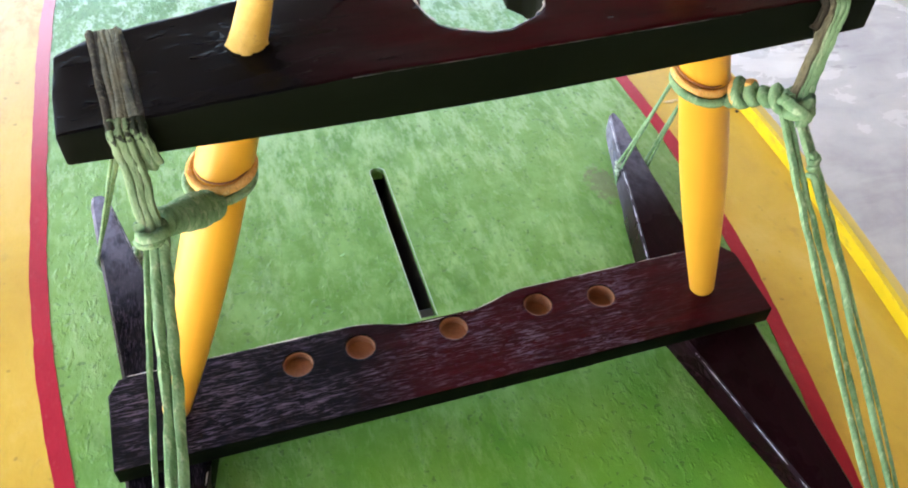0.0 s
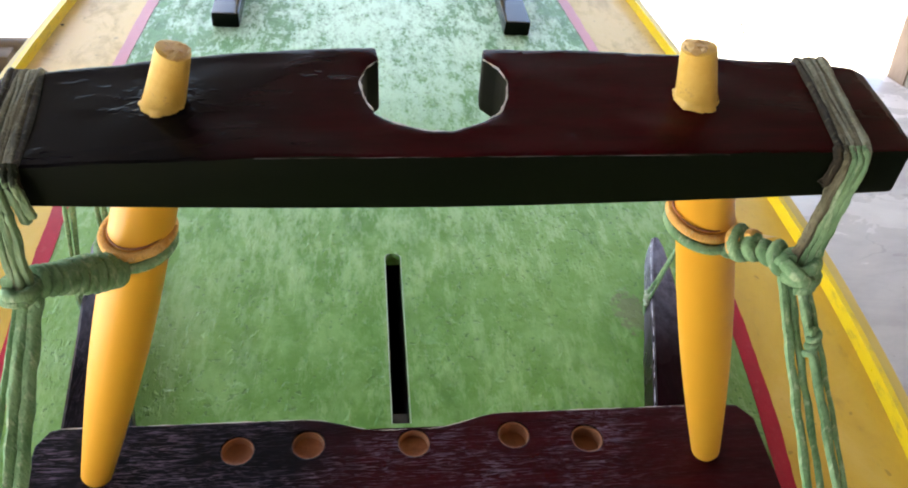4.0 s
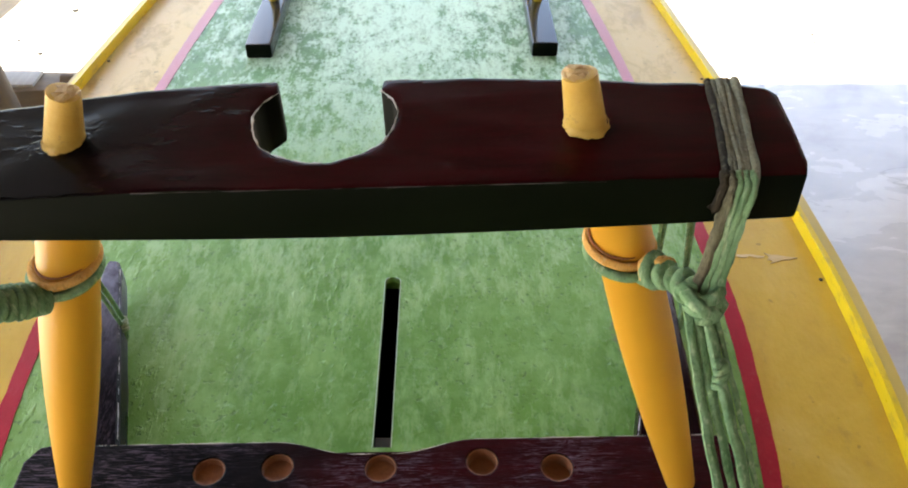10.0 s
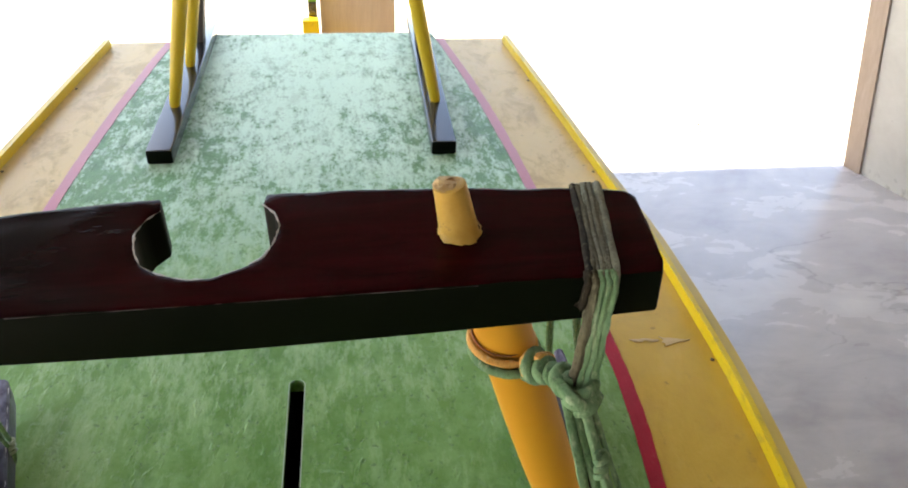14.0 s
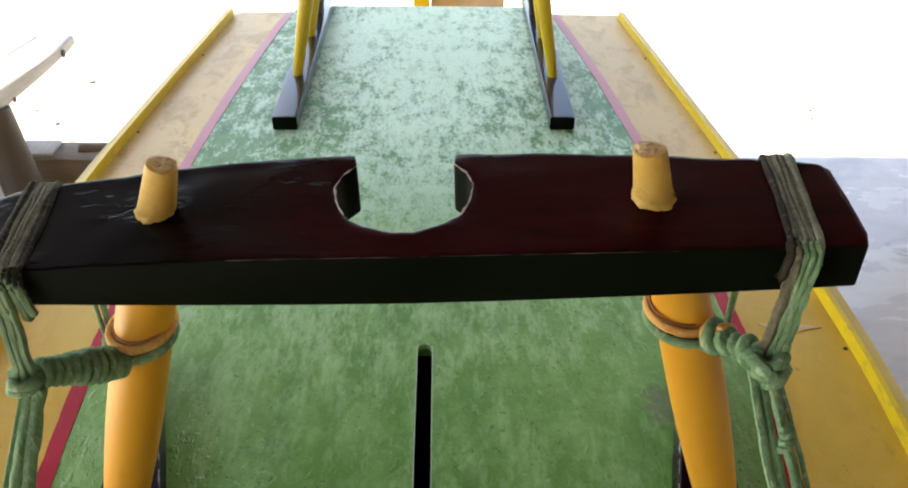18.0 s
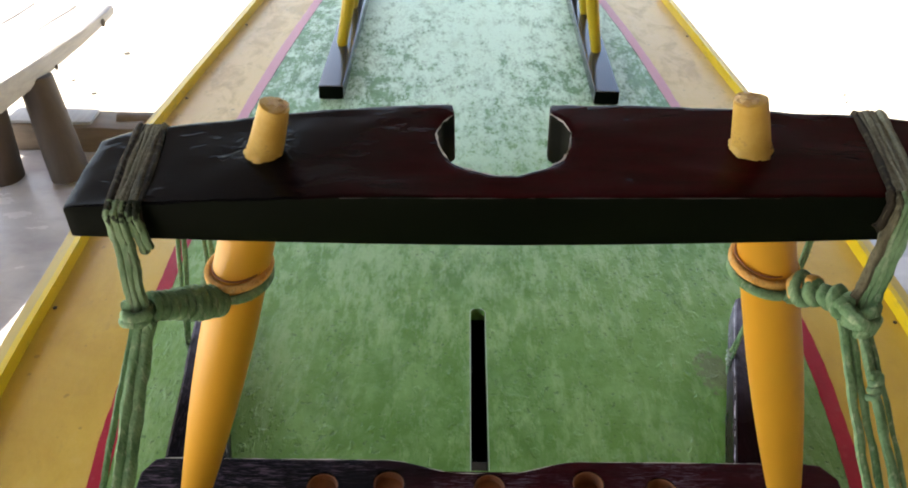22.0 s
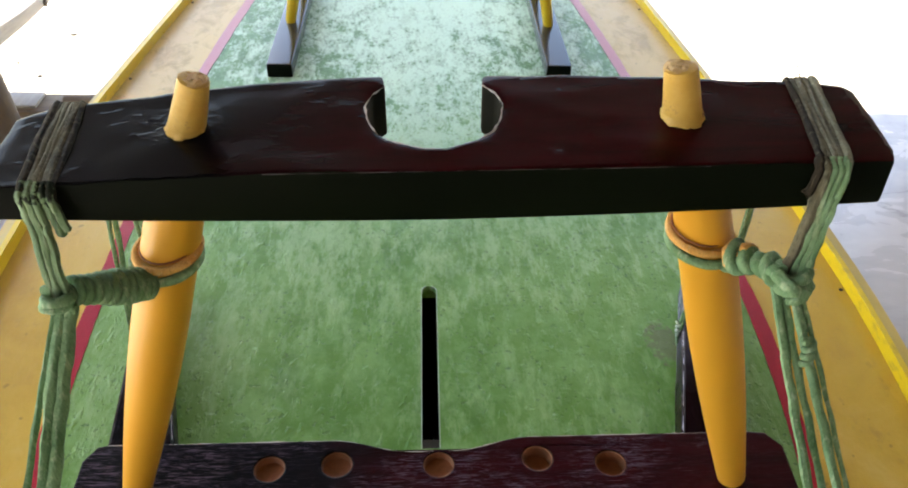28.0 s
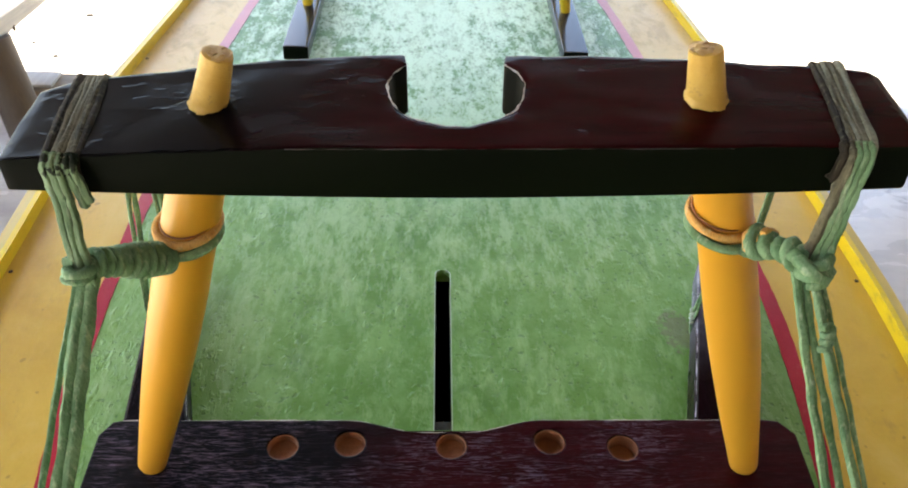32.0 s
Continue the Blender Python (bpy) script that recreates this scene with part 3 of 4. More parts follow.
structure("ceiling", block(-3.13, 5.2, -4.4, 3.12, GZ + 3.11, GZ + 3.17), ROOF, "dark brown roof over the open shed", "ceiling")


# ---- the boat ----
def axis(y):
    return -0.02 * min(max(y, 0.0) / 0.65, 1.0)


def red_w(y, s=-1):
    if y < 0:
        return 0.600 - 0.18 * y * y / (1 + 0.25 * y * y)
    return 0.600 - (0.051 if s > 0 else 0.040) * y * y


def rail_w(y):
    d = max(y - 0.35, 0.0)
    return 0.812 - 0.112 * d * d / (d + 0.25) - 0.13 * min(y, 0.0) ** 2 / (1 + 0.15 * y * y)


Y0, Y1, Y2 = -2.3, 1.74, 1.81
boat = thing("boat", (0, 0, GZ), "wide wooden boat, green deck with red stripes and yellow sides", "boat")
LOC = (0, 0, -GZ)
STR = 0.026


def boat_part(name, bm, mat, label="", smooth=None, parent=None):
    return part(name, shift(bm, LOC), mat, parent or boat, label, smooth)


SLOT_A, SLOT_B, SLOT_W = -0.375, 0.004, 0.0135


def slot_edge(y):
    e = SLOT_B - y
    return SLOT_W if e > SLOT_W else max(math.sqrt(max(2 * e * SLOT_W - e * e, 0.0)), 0.0004)


gl = lambda y: axis(y) - red_w(y)
gr = lambda y: axis(y) + red_w(y, 1)
bm = band(gl, gr, Y0, SLOT_A, 24, DZ, 0.03)
band(gl, gr, SLOT_B, Y2, 24, DZ, 0.03, bm)
for ya, yb, n in ((SLOT_A, SLOT_B - SLOT_W, 16), (SLOT_B - SLOT_W, SLOT_B, 18)):
    band(gl, lambda y: -slot_edge(y), ya, yb, n, DZ, 0.012, bm)
    band(lambda y: slot_edge(y), gr, ya, yb, n, DZ, 0.012, bm)
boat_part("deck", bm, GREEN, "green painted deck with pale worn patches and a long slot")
for s in (-1, 1):
    inner = lambda y, s=s: axis(y) + s * red_w(y, s)
    outer = lambda y, s=s: axis(y) + s * (red_w(y, s) + STR)
    rail = lambda y, s=s: axis(y) + s * rail_w(y)
    rail_m = lambda y, s=s: axis(y) + s * (rail_w(y) + 0.011)
    rail_o = lambda y, s=s: axis(y) + s * (rail_w(y) + 0.031 - 0.012 * min(max(y - 0.2, 0.0) / 0.6, 1.0))
    wale_o = lambda y, s=s: axis(y) + s * (rail_w(y) + 0.034)
    brushed = lambda y, q, s=s: 0.0022 * noise.noise((y * 9, q + s, 0.3)) + 0.0016 * noise.noise((y * 37, q - s, 0.7))
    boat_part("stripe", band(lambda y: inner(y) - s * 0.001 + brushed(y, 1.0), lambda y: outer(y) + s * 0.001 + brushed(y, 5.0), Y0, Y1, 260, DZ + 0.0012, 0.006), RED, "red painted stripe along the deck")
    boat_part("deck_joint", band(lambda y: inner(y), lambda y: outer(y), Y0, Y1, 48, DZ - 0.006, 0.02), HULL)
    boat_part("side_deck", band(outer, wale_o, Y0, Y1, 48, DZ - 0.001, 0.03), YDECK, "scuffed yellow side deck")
    boat_part("gunwale_cap", soften(band(rail_m, rail_o, Y0, Y1 - 0.042, 48, DZ + 0.026, 0.026), 0.005, 2, 50), HULL, "dull yellow cap on the gunwale", 40)
    rb = soften(band(rail, rail_m, Y0, Y1 - 0.04, 48, DZ + 0.028, 0.028), 0.004, 2, 50)
    rl = boat_part("gunwale_strip", rb, RAIL, "bright yellow gunwale strip", 40)
    for y in (-0.75, -0.006 if s > 0 else -0.024, 0.741 if s > 0 else 0.835, 1.35):
        nb = bmesh.new()
        bmesh.ops.create_uvsphere(nb, u_segments=8, v_segments=5, radius=0.0045)
        for v in nb.verts:
            v.co.z *= 0.5
        shift(nb, (rail(y) - s * 0.009, y, DZ + 0.0005))
        boat_part("nail", nb, NAIL, "", 40, rl)
    # hull side below the gunwale
    hb = bmesh.new()
    rows = []
    for i in range(49):
        y = Y0 + (Y1 - Y0) * i / 48
        w = rail_w(y)
        rows.append([hb.verts.new((axis(y) + s * q, y, z)) for q, z in ((w + 0.036, DZ - 0.031), (w + 0.034, DZ - 0.10), (w - 0.03, 0.20), (w - 0.22, GZ), (w - 0.25, GZ), (w - 0.06, 0.20), (w + 0.02, DZ - 0.10), (w + 0.03, DZ - 0.03))])
    for p, q in zip(rows, rows[1:]):
        for k in range(8):
            hb.faces.new((p[k], p[(k + 1) % 8], q[(k + 1) % 8], q[k]))
    hb.faces.new(rows[0])
    hb.faces.new(rows[-1][::-1])
    boat_part("hull_side", hb, HULL, "yellow hull side")
boat_part("hull_bottom", band(lambda y: axis(y) - rail_w(y) + 0.24, lambda y: axis(y) + rail_w(y) - 0.24, Y0, 2.7, 20, GZ + 0.03, 0.03), HULL)
boat_part("transom", block(-0.62, 0.56, Y1 - 0.035, Y1 - 0.005, GZ + 0.03, DZ - 0.032), HULL)
boat_part("transom", block(-0.45, 0.45, Y0 + 0.005, Y0 + 0.035, GZ + 0.03, DZ - 0.032), HULL)
# inside of the slot coloured near-black for the shade in it
boat_part("centre_case", block(-0.05, -0.0145, SLOT_A - 0.02, SLOT_B + 0.03, GZ + 0.031, DZ - 0.0125), SHADE_BLACK)
boat_part("case_end", block(-0.0143, 0.0143, SLOT_B + 0.001, SLOT_B + 0.028, GZ + 0.031, DZ - 0.0125), SHADE_BLACK)
boat_part("case_floor", block(-0.0143, 0.0143, SLOT_A - 0.02, SLOT_B, 0.10, 0.12), SHADE_BLACK)
# right wall in a paler colour, for the light that falls on it
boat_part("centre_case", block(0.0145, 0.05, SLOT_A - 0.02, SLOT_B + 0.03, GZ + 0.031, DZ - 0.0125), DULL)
# thin pale strips stand in for light caught by a bevelled slot edge
for s in (-1, 1):
    boat_part("slot_edge", band(lambda y, s=s: s * (slot_edge(y) + 0.0001), lambda y, s=s: s * (slot_edge(y) + 0.0018), SLOT_A, SLOT_B - 0.001, 140, DZ + 0.0006, 0.004), EDGE_GREEN, "pale strip for the light caught along the slot's edge")
boat_part("slot_block", block(-0.013, 0.013, SLOT_A - 0.02, SLOT_A + 0.03, 0.2, DZ - 0.016, 0.002), LEG, "grey wooden block in the slot's end")

def flake(x0, x1, y, w, seed, name, mat, label):
    rnd = random.Random(seed)
    n = 12
    up = [(x0 + (x1 - x0) * k / n, y + w * (0.25 + 0.75 * math.sin(math.pi * k / n)) * rnd.uniform(0.5, 1.0) * 0.5 - 0.08 * (x1 - x0) * k / n) for k in range(n + 1)]
    dn = [(a, b - w * rnd.uniform(0.4, 1.0) * math.sin(math.pi * (k + 0.5) / (n + 1)) ** 0.6) for k, (a, b) in enumerate(up)][::-1]
    return boat_part(name, prism(up + dn[1:-1], DZ - 0.003, DZ + 0.0008), mat, label)


flake(0.655, 0.716, 0.064, 0.010, 4, "paint_chip", BARE, "bare wood where the yellow paint has flaked")
splinter = [(0.718, 0.070), (0.728, 0.064), (0.742, 0.0635), (0.760, 0.058), (0.779, 0.055), (0.764, 0.051), (0.748, 0.0495), (0.733, 0.043), (0.721, 0.039), (0.727, 0.047), (0.719, 0.052), (0.725, 0.059)]
boat_part("paint_chip", prism(splinter, DZ - 0.003, DZ + 0.0010), BARE, "pointed splinter of bare wood in the yellow paint")
flake(0.604, 0.622, -0.02, 0.006, 5, "paint_chip", CHIP, "nick in the red stripe")

# ---- mast rest near the middle of the deck ----
rest = thing("mast_rest", (0, -0.5, DZ), "dark wooden mast rest on yellow splayed posts, lashed to the deck", "mast rest")
RL = (0, 0.5, -DZ)
PY = -0.52


def tilt(bm, deg, at):
    bmesh.ops.rotate(bm, cent=Vector(at), matrix=Matrix.Rotation(radians(-deg), 3, 'Y'), verts=bm.verts[:])
    return bm


def rest_part(name, bm, mat, label="", smooth=None, parent=None):
    return part(name, shift(bm, RL), mat, parent or rest, label, smooth)


def bar_back(x):
    return -0.444 - 0.20 * x * x


def bar_drop(x):
    """The upper side sinks towards the left end."""
    return 0.0135 * (max(-0.12 - x, 0.0) / 0.27) ** 1.3


def bar_top(y, x=0.0):
    return 1.216 + 0.05 * (y + 0.60) - bar_drop(x)


def crossbar():
    """The upper bar: gently arched back edge, bellied underside, and a keyhole notch open to the back."""
    pts = [((0.384 if k > 0 else 0.3935) * k / 6, -0.598 - 0.003 * (1 - abs(k) / 6)) for k in range(-6, 7)]
    pts += [(0.389, -0.582), (0.392, -0.53), (0.393, -0.486), (0.386, -0.4755)]
    pts += [(x, bar_back(x)) for x in (0.365, 0.33, 0.30, 0.24, 0.18, 0.12, 0.08)]
    cx, cy, r = -0.006, -0.504, 0.063
    a0 = math.acos(0.047 / r)
    pts += [(0.042, bar_back(0.042))]
    notch = []
    for i in range(31):
        an = a0 - (math.pi + 2 * a0) * i / 30
        q = r * (1 + 0.012 * math.sin(7 * an) + 0.008 * math.sin(17 * an))
        notch.append((cx + q * math.cos(an), cy + q * math.sin(an)))
    pts += notch + [(-0.055, bar_back(-0.055))]
    pts += [(-x, bar_back(x) - 0.004 * max(x - 0.2, 0.0) / 0.17) for x in (0.09, 0.12, 0.18, 0.24, 0.30, 0.34, 0.368)]
    pts += [(-0.396, -0.488), (-0.397, -0.54)]
    bm = prism(pts, 0.0, 0.0, lambda x, y: bar_top(y))
    for v in bm.verts:
        if v.co.z < 0.5:
            v.co.z = 1.164 + 0.05 * v.co.x ** 2 + 0.03 * (v.co.y + 0.6)
    soften(bm, 0.0036, 2, 40)
    for k in range(-25, 26):
        bmesh.ops.bisect_plane(bm, geom=bm.verts[:] + bm.edges[:] + bm.faces[:], plane_co=(0.0153 * k + 0.001, 0, 0), plane_no=(1, 0, 0))
    for k in range(9):
        bmesh.ops.bisect_plane(bm, geom=bm.verts[:] + bm.edges[:] + bm.faces[:], plane_co=(0, -0.590 + 0.0163 * k, 0), plane_no=(0, 1, 0))
    for v in bm.verts:
        part_up = min(max((v.co.z - 1.172) / 0.03, 0.0), 1.0)
        lump = (0.0016 if v.co.x < -0.05 else 0.0008) * noise.noise(v.co * 21) + 0.0009 * noise.noise(v.co * 47)
        v.co.z += part_up * (lump - bar_drop(v.co.x))
    return tilt(bm, 1.7, (0, -0.5, 1.19)), pts, notch


bm, BAR_LINE, NOTCH_LINE = crossbar()
bar = rest_part("crossbar", bm, BAR, "dark varnished crossbar with a keyhole notch", 35)
bar.data.materials.append(SHADE_BLACK)
# upright faces turn near-black: their shade is put into the colour
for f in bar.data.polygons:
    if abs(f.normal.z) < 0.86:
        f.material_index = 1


def chipped(path, rad, seed, mat, name, owner, deg, at, label):
    """A pale line along an edge, thick and thin by turns: chips, wear and edge highlights."""
    rnd = random.Random(seed)
    fine = smooth_path(path, 8)
    ph = [rnd.uniform(0, 6.28) for _ in range(4)]
    wide = lambda t: rad * (0.12 + 0.88 * max(0.0, 0.5 + 0.35 * math.sin(23 * t + ph[0]) + 0.3 * math.sin(57 * t + ph[1]) + 0.25 * math.sin(111 * t + ph[2])))
    fine = [p + Vector((rnd.uniform(-1, 1), rnd.uniform(-1, 1), rnd.uniform(-0.3, 0.3))) * rad * 0.4 for p in fine]
    return rest_part(name, tilt(tube(fine, wide, 5), deg, at), mat, label, None, owner)


chipped([(x, y - 0.0005, bar_top(y) - 0.0008) for x, y in NOTCH_LINE], 0.0011, 3, CHIP, "notch_rim", bar, 1.7, (0, -0.5, 1.19), "pale chipped wood round the notch")
chipped([(0.30 * k / 8, -0.6, bar_top(-0.6) - 0.0010) for k in range(-4, 7)], 0.00034, 4, DULL, "pale_edge", bar, 1.7, (0, -0.5, 1.19), "pale worn front edge")
def lower_plank():
    """The lower plank: five round holes and a shallow dip in its back edge."""
    def back(x):
        d = min(max((abs(x) - 0.03) / 0.11, 0.0), 1.0)
        return -0.447 + 0.022 * (3 * d * d - 2 * d ** 3)
    holes = ((-0.226, -0.471), (-0.133, -0.466), (0.009, -0.470), (0.148, -0.463), (0.250, -0.474))
    r = 0.0215
    n = 60
    line = [(-0.484, -0.572), (-0.2, -0.573), (0.0, -0.573), (0.2, -0.573), (0.498, -0.572), (0.502, -0.452), (0.484, -0.428)]
    line += [(0.46 - 0.92 * k / n, back(0.46 - 0.92 * k / n)) for k in range(n + 1)]
    line += [(-0.474, -0.428), (-0.488, -0.452)]
    bm = pierced(line, [(x, y, r) for x, y in holes], 0.608, 0.640)
    soften(bm, 0.0028, 2, 45)
    return tilt(bm, 1.3, (0, -0.5, 0.62)), holes, r


bm, HOLES, HR = lower_plank()
plank = rest_part("lower_plank", bm, PLANK, "dark open-grained lower plank with five round holes", 35)
plank.data.materials.append(SHADE_BLACK)
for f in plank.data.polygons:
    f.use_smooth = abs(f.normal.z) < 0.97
    # the plank's edges get the same coloured-in shade
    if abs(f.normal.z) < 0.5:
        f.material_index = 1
# back edge: wear together with its highlight, laid on as a pale line
chipped([(0.46 - 0.92 * k / 40, -0.447 + 0.022 * (3 * d * d - 2 * d ** 3) - 0.0012, 0.6394) for k in range(41) for d in [min(max((abs(0.46 - 0.92 * k / 40) - 0.03) / 0.11, 0.0), 1.0)]], 0.0010, 9, CHIP, "pale_edge", plank, 1.3, (0, -0.5, 0.62), "pale back edge of the plank, worn and catching light")
for hx, hy in HOLES:
    N = 20
    lb = bmesh.new()
    lo = [lb.verts.new((hx + q * math.cos(2 * math.pi * k / N), hy + q * math.sin(2 * math.pi * k / N), z)) for q, z in ((HR + 0.0015, 0.6375), (HR - 0.0015, 0.6375), (HR - 0.0015, 0.606), (HR + 0.0015, 0.606)) for k in range(N)]
    for a in range(4):
        for k in range(N):
            lb.faces.new((lo[a * N + k], lo[a * N + (k + 1) % N], lo[((a + 1) % 4) * N + (k + 1) % N], lo[((a + 1) % 4) * N + k]))
    rest_part("hole_lining", tilt(lb, 1.3, (0, -0.5, 0.62)), HOLE, "raw reddish wood inside the hole", 40, plank)
    db = bmesh.new()
    bmesh.ops.create_circle(db, cap_ends=True, segments=N, radius=HR - 0.001)
    bmesh.ops.solidify(db, geom=db.faces[:], thickness=0.004)
    rest_part("hole_floor", tilt(shift(db, (hx, hy, 0.616 if hx > 0.1 else 0.625)), 1.3, (0, -0.5, 0.62)), HOLE, "", None, plank)

for s in (-1, 1):
    dz = 0.010 * s
    foot, head = Vector((s * 0.402 + (0.010 if s > 0 else 0.002), PY + (0.017 if s > 0 else 0.020), 0.638 + 0.9 * dz)), Vector((s * 0.242, PY - 0.002, 1.172 + 0.007 * s))
    prof = lambda t: 0.0185 + 0.0120 * math.sin(math.pi * min(t / 0.62, 1.0) * 0.5) - 0.0035 * max((t - 0.62) / 0.38, 0.0)
    post = rest_part("post", round_log(foot, head, prof, 28, 0.01, 14, 3 + s), POST, "tapered orange-yellow post", 50)
    up = (head - foot).normalized()
    if s > 0:
        head, up = Vector((0.2275, PY - 0.010, 1.180)), Vector((-0.21, 0.055, 0.97)).normalized()
    tip = head + up * 0.098
    peg = rest_part("peg", round_log(head + up * 0.02, tip, lambda t: (0.0190 if s > 0 else 0.0178) - 0.0040 * t, 22, 0.05, 5, 8 + s), PEG, "worn yellow peg end standing out of the crossbar", 40, None)
    rim = bmesh.new()
    rnd = random.Random(20 + s)
    zc = bar_top(PY, head.x) + 0.0005 + 0.0070 * s
    base = head + up * ((zc - head.z) / up.z)
    ph = [rnd.uniform(0, 6.28) for _ in range(4)]
    rr = 0.0198 if s > 0 else 0.0186
    skirt = []
    for k in range(48):
        a = 2 * math.pi * k / 48
        ragged = 0.0008 * math.sin(5 * a + ph[0]) + 0.0007 * math.sin(9 * a + ph[1]) + 0.0005 * math.sin(17 * a + ph[2]) + rnd.uniform(-0.0003, 0.0003)
        col = []
        for q, h in ((rr - 0.0018, 0.0060), (rr - 0.0010, 0.0025), (rr - 0.0001 + ragged, 0.0009 + 0.3 * ragged), (rr + ragged, 0.0001)):
            col.append(rim.verts.new(base + Vector((q * math.cos(a), q * 1.04 * math.sin(a), h + 0.05 * q * math.sin(a) + 0.03 * q * math.cos(a)))))
        skirt.append(col)
    for k in range(48):
        for j in range(3):
            rim.faces.new((skirt[k][j], skirt[(k + 1) % 48][j], skirt[(k + 1) % 48][j + 1], skirt[k][j + 1]))
    rest_part("peg_rim", rim, PEG, "ragged yellow paint rim round the peg", 60, peg)
    face = bmesh.new()
    rows = [[face.verts.new(tip - up * 0.001 + Vector((q * math.cos(a), q * math.sin(a), rnd.uniform(-0.0008, 0.0014) + (0.0024 if q < 0.012 else 0.0)))) for a in [2 * math.pi * k / 18 for k in range(18)]] for q in ((0.0149, 0.0138, 0.0095, 0.005) if s > 0 else (0.0136, 0.0126, 0.0090, 0.005))]
    for p, q in zip(rows, rows[1:]):
        for k in range(18):
            face.faces.new((p[k], p[(k + 1) % 18], q[(k + 1) % 18], q[k]))
    face.faces.new(rows[-1])
    face.faces.new(rows[0][::-1])
    rest_part("sawn_face", face, SAWN, "rough sawn end of the peg", None, peg)


def horn_sides(s, y):
    """Inner and outer edge of a foot at y."""
    if y > -0.5:
        v = (y + 0.5) / 0.545
        inner = 0.352 + (0.138 if s > 0 else 0.150) * v
        outer = (0.472 + 0.028 * v) if s > 0 else (0.466 + 0.054 * v)
    else:
        v = (-0.5 - y) / 0.56
        inner = min(0.348 + 0.138 * v, 0.446) if s < 0 else min(0.352 + 0.108 * v, 0.446)
        outer = 0.482 - 0.036 * v if s < 0 else 0.496 - 0.020 * v
    return inner, max(outer, inner + 0.018)


def horn_top(s, y):
    u = min(abs(y + 0.5) / 0.55, 1.0)
    if y < -0.5 and s > 0:
        return DZ + 0.054 - 0.024 * u
    return DZ + 0.050 + 0.018 * u + (0.004 * s if u < 0.5 else 0)


def horn(s):
    """A cleat-like foot: broad under the plank, drawn out to a narrow horn at each end."""
    bm = bmesh.new()
    rows = []
    ya, yb = -1.06, -0.022
    for i in range(45):
        y = ya + (yb - ya) * i / 44
        u = abs(y + 0.5) / 0.55
        inner, outer = horn_sides(s, y)
        if i in (0, 44):
            inner, outer = inner + 0.004, outer - 0.004
        top = horn_top(s, y)
        low = DZ + (0.036 if y > -0.5 or s < 0 else 0.004) * (u ** 2.2 if u > 0.45 else 0.0)
        c = 0.005
        xs = ((inner, low), (outer, low), (outer, top - c), (outer - c, top), (inner + c, top), (inner, top - c))
        rows.append([bm.verts.new((s * x, y, z)) for x, z in xs])
    for p, q in zip(rows, rows[1:]):
        for k in range(6):
            bm.faces.new((p[k], p[(k + 1) % 6], q[(k + 1) % 6], q[k]))
    bm.faces.new(rows[0])
    bm.faces.new(rows[-1][::-1])
    return bm


for s in (-1, 1):
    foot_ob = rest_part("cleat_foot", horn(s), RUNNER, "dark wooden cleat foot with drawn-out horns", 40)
    for ya, yb in ((-1.02, -0.585), (-0.42, -0.04)):
        # wear and the bevel's highlight drawn as one pale line
        edge = [(s * (horn_sides(s, y)[0] + 0.0025), y, horn_top(s, y) - 0.0028) for y in [ya + (yb - ya) * i / 12 for i in range(13)]]
        chipped(edge, 0.0009, 30 + s, PALE, "pale_edge", foot_ob, 0.0, (0, 0, 0), "pale edge of the foot, worn and catching light")


# ---- rope lashings ----
def coil(a, b, r, turns, thick, bm=None, flat=1.0, start=0.0, n=18):
    """Cord wound round the line a-b."""
    a, b = Vector(a), Vector(b)
    d = (b - a).normalized()
    s = d.orthogonal().normalized()
    u = d.cross(s)
    pts = []
    for i in range(int(turns * n) + 1):
        t = i / (turns * n)
        an = start + 2 * math.pi * turns * t
        rr = r(t) if callable(r) else r
        pts.append(a.lerp(b, t) + rr * (math.cos(an) * s + flat * math.sin(an) * u))
    return tube(pts, lambda t: thick * (1 + 0.08 * math.sin(61 * t) + 0.06 * math.sin(137 * t + 1)), 12, bm, 4, 9.0)


CORD = 0.0034


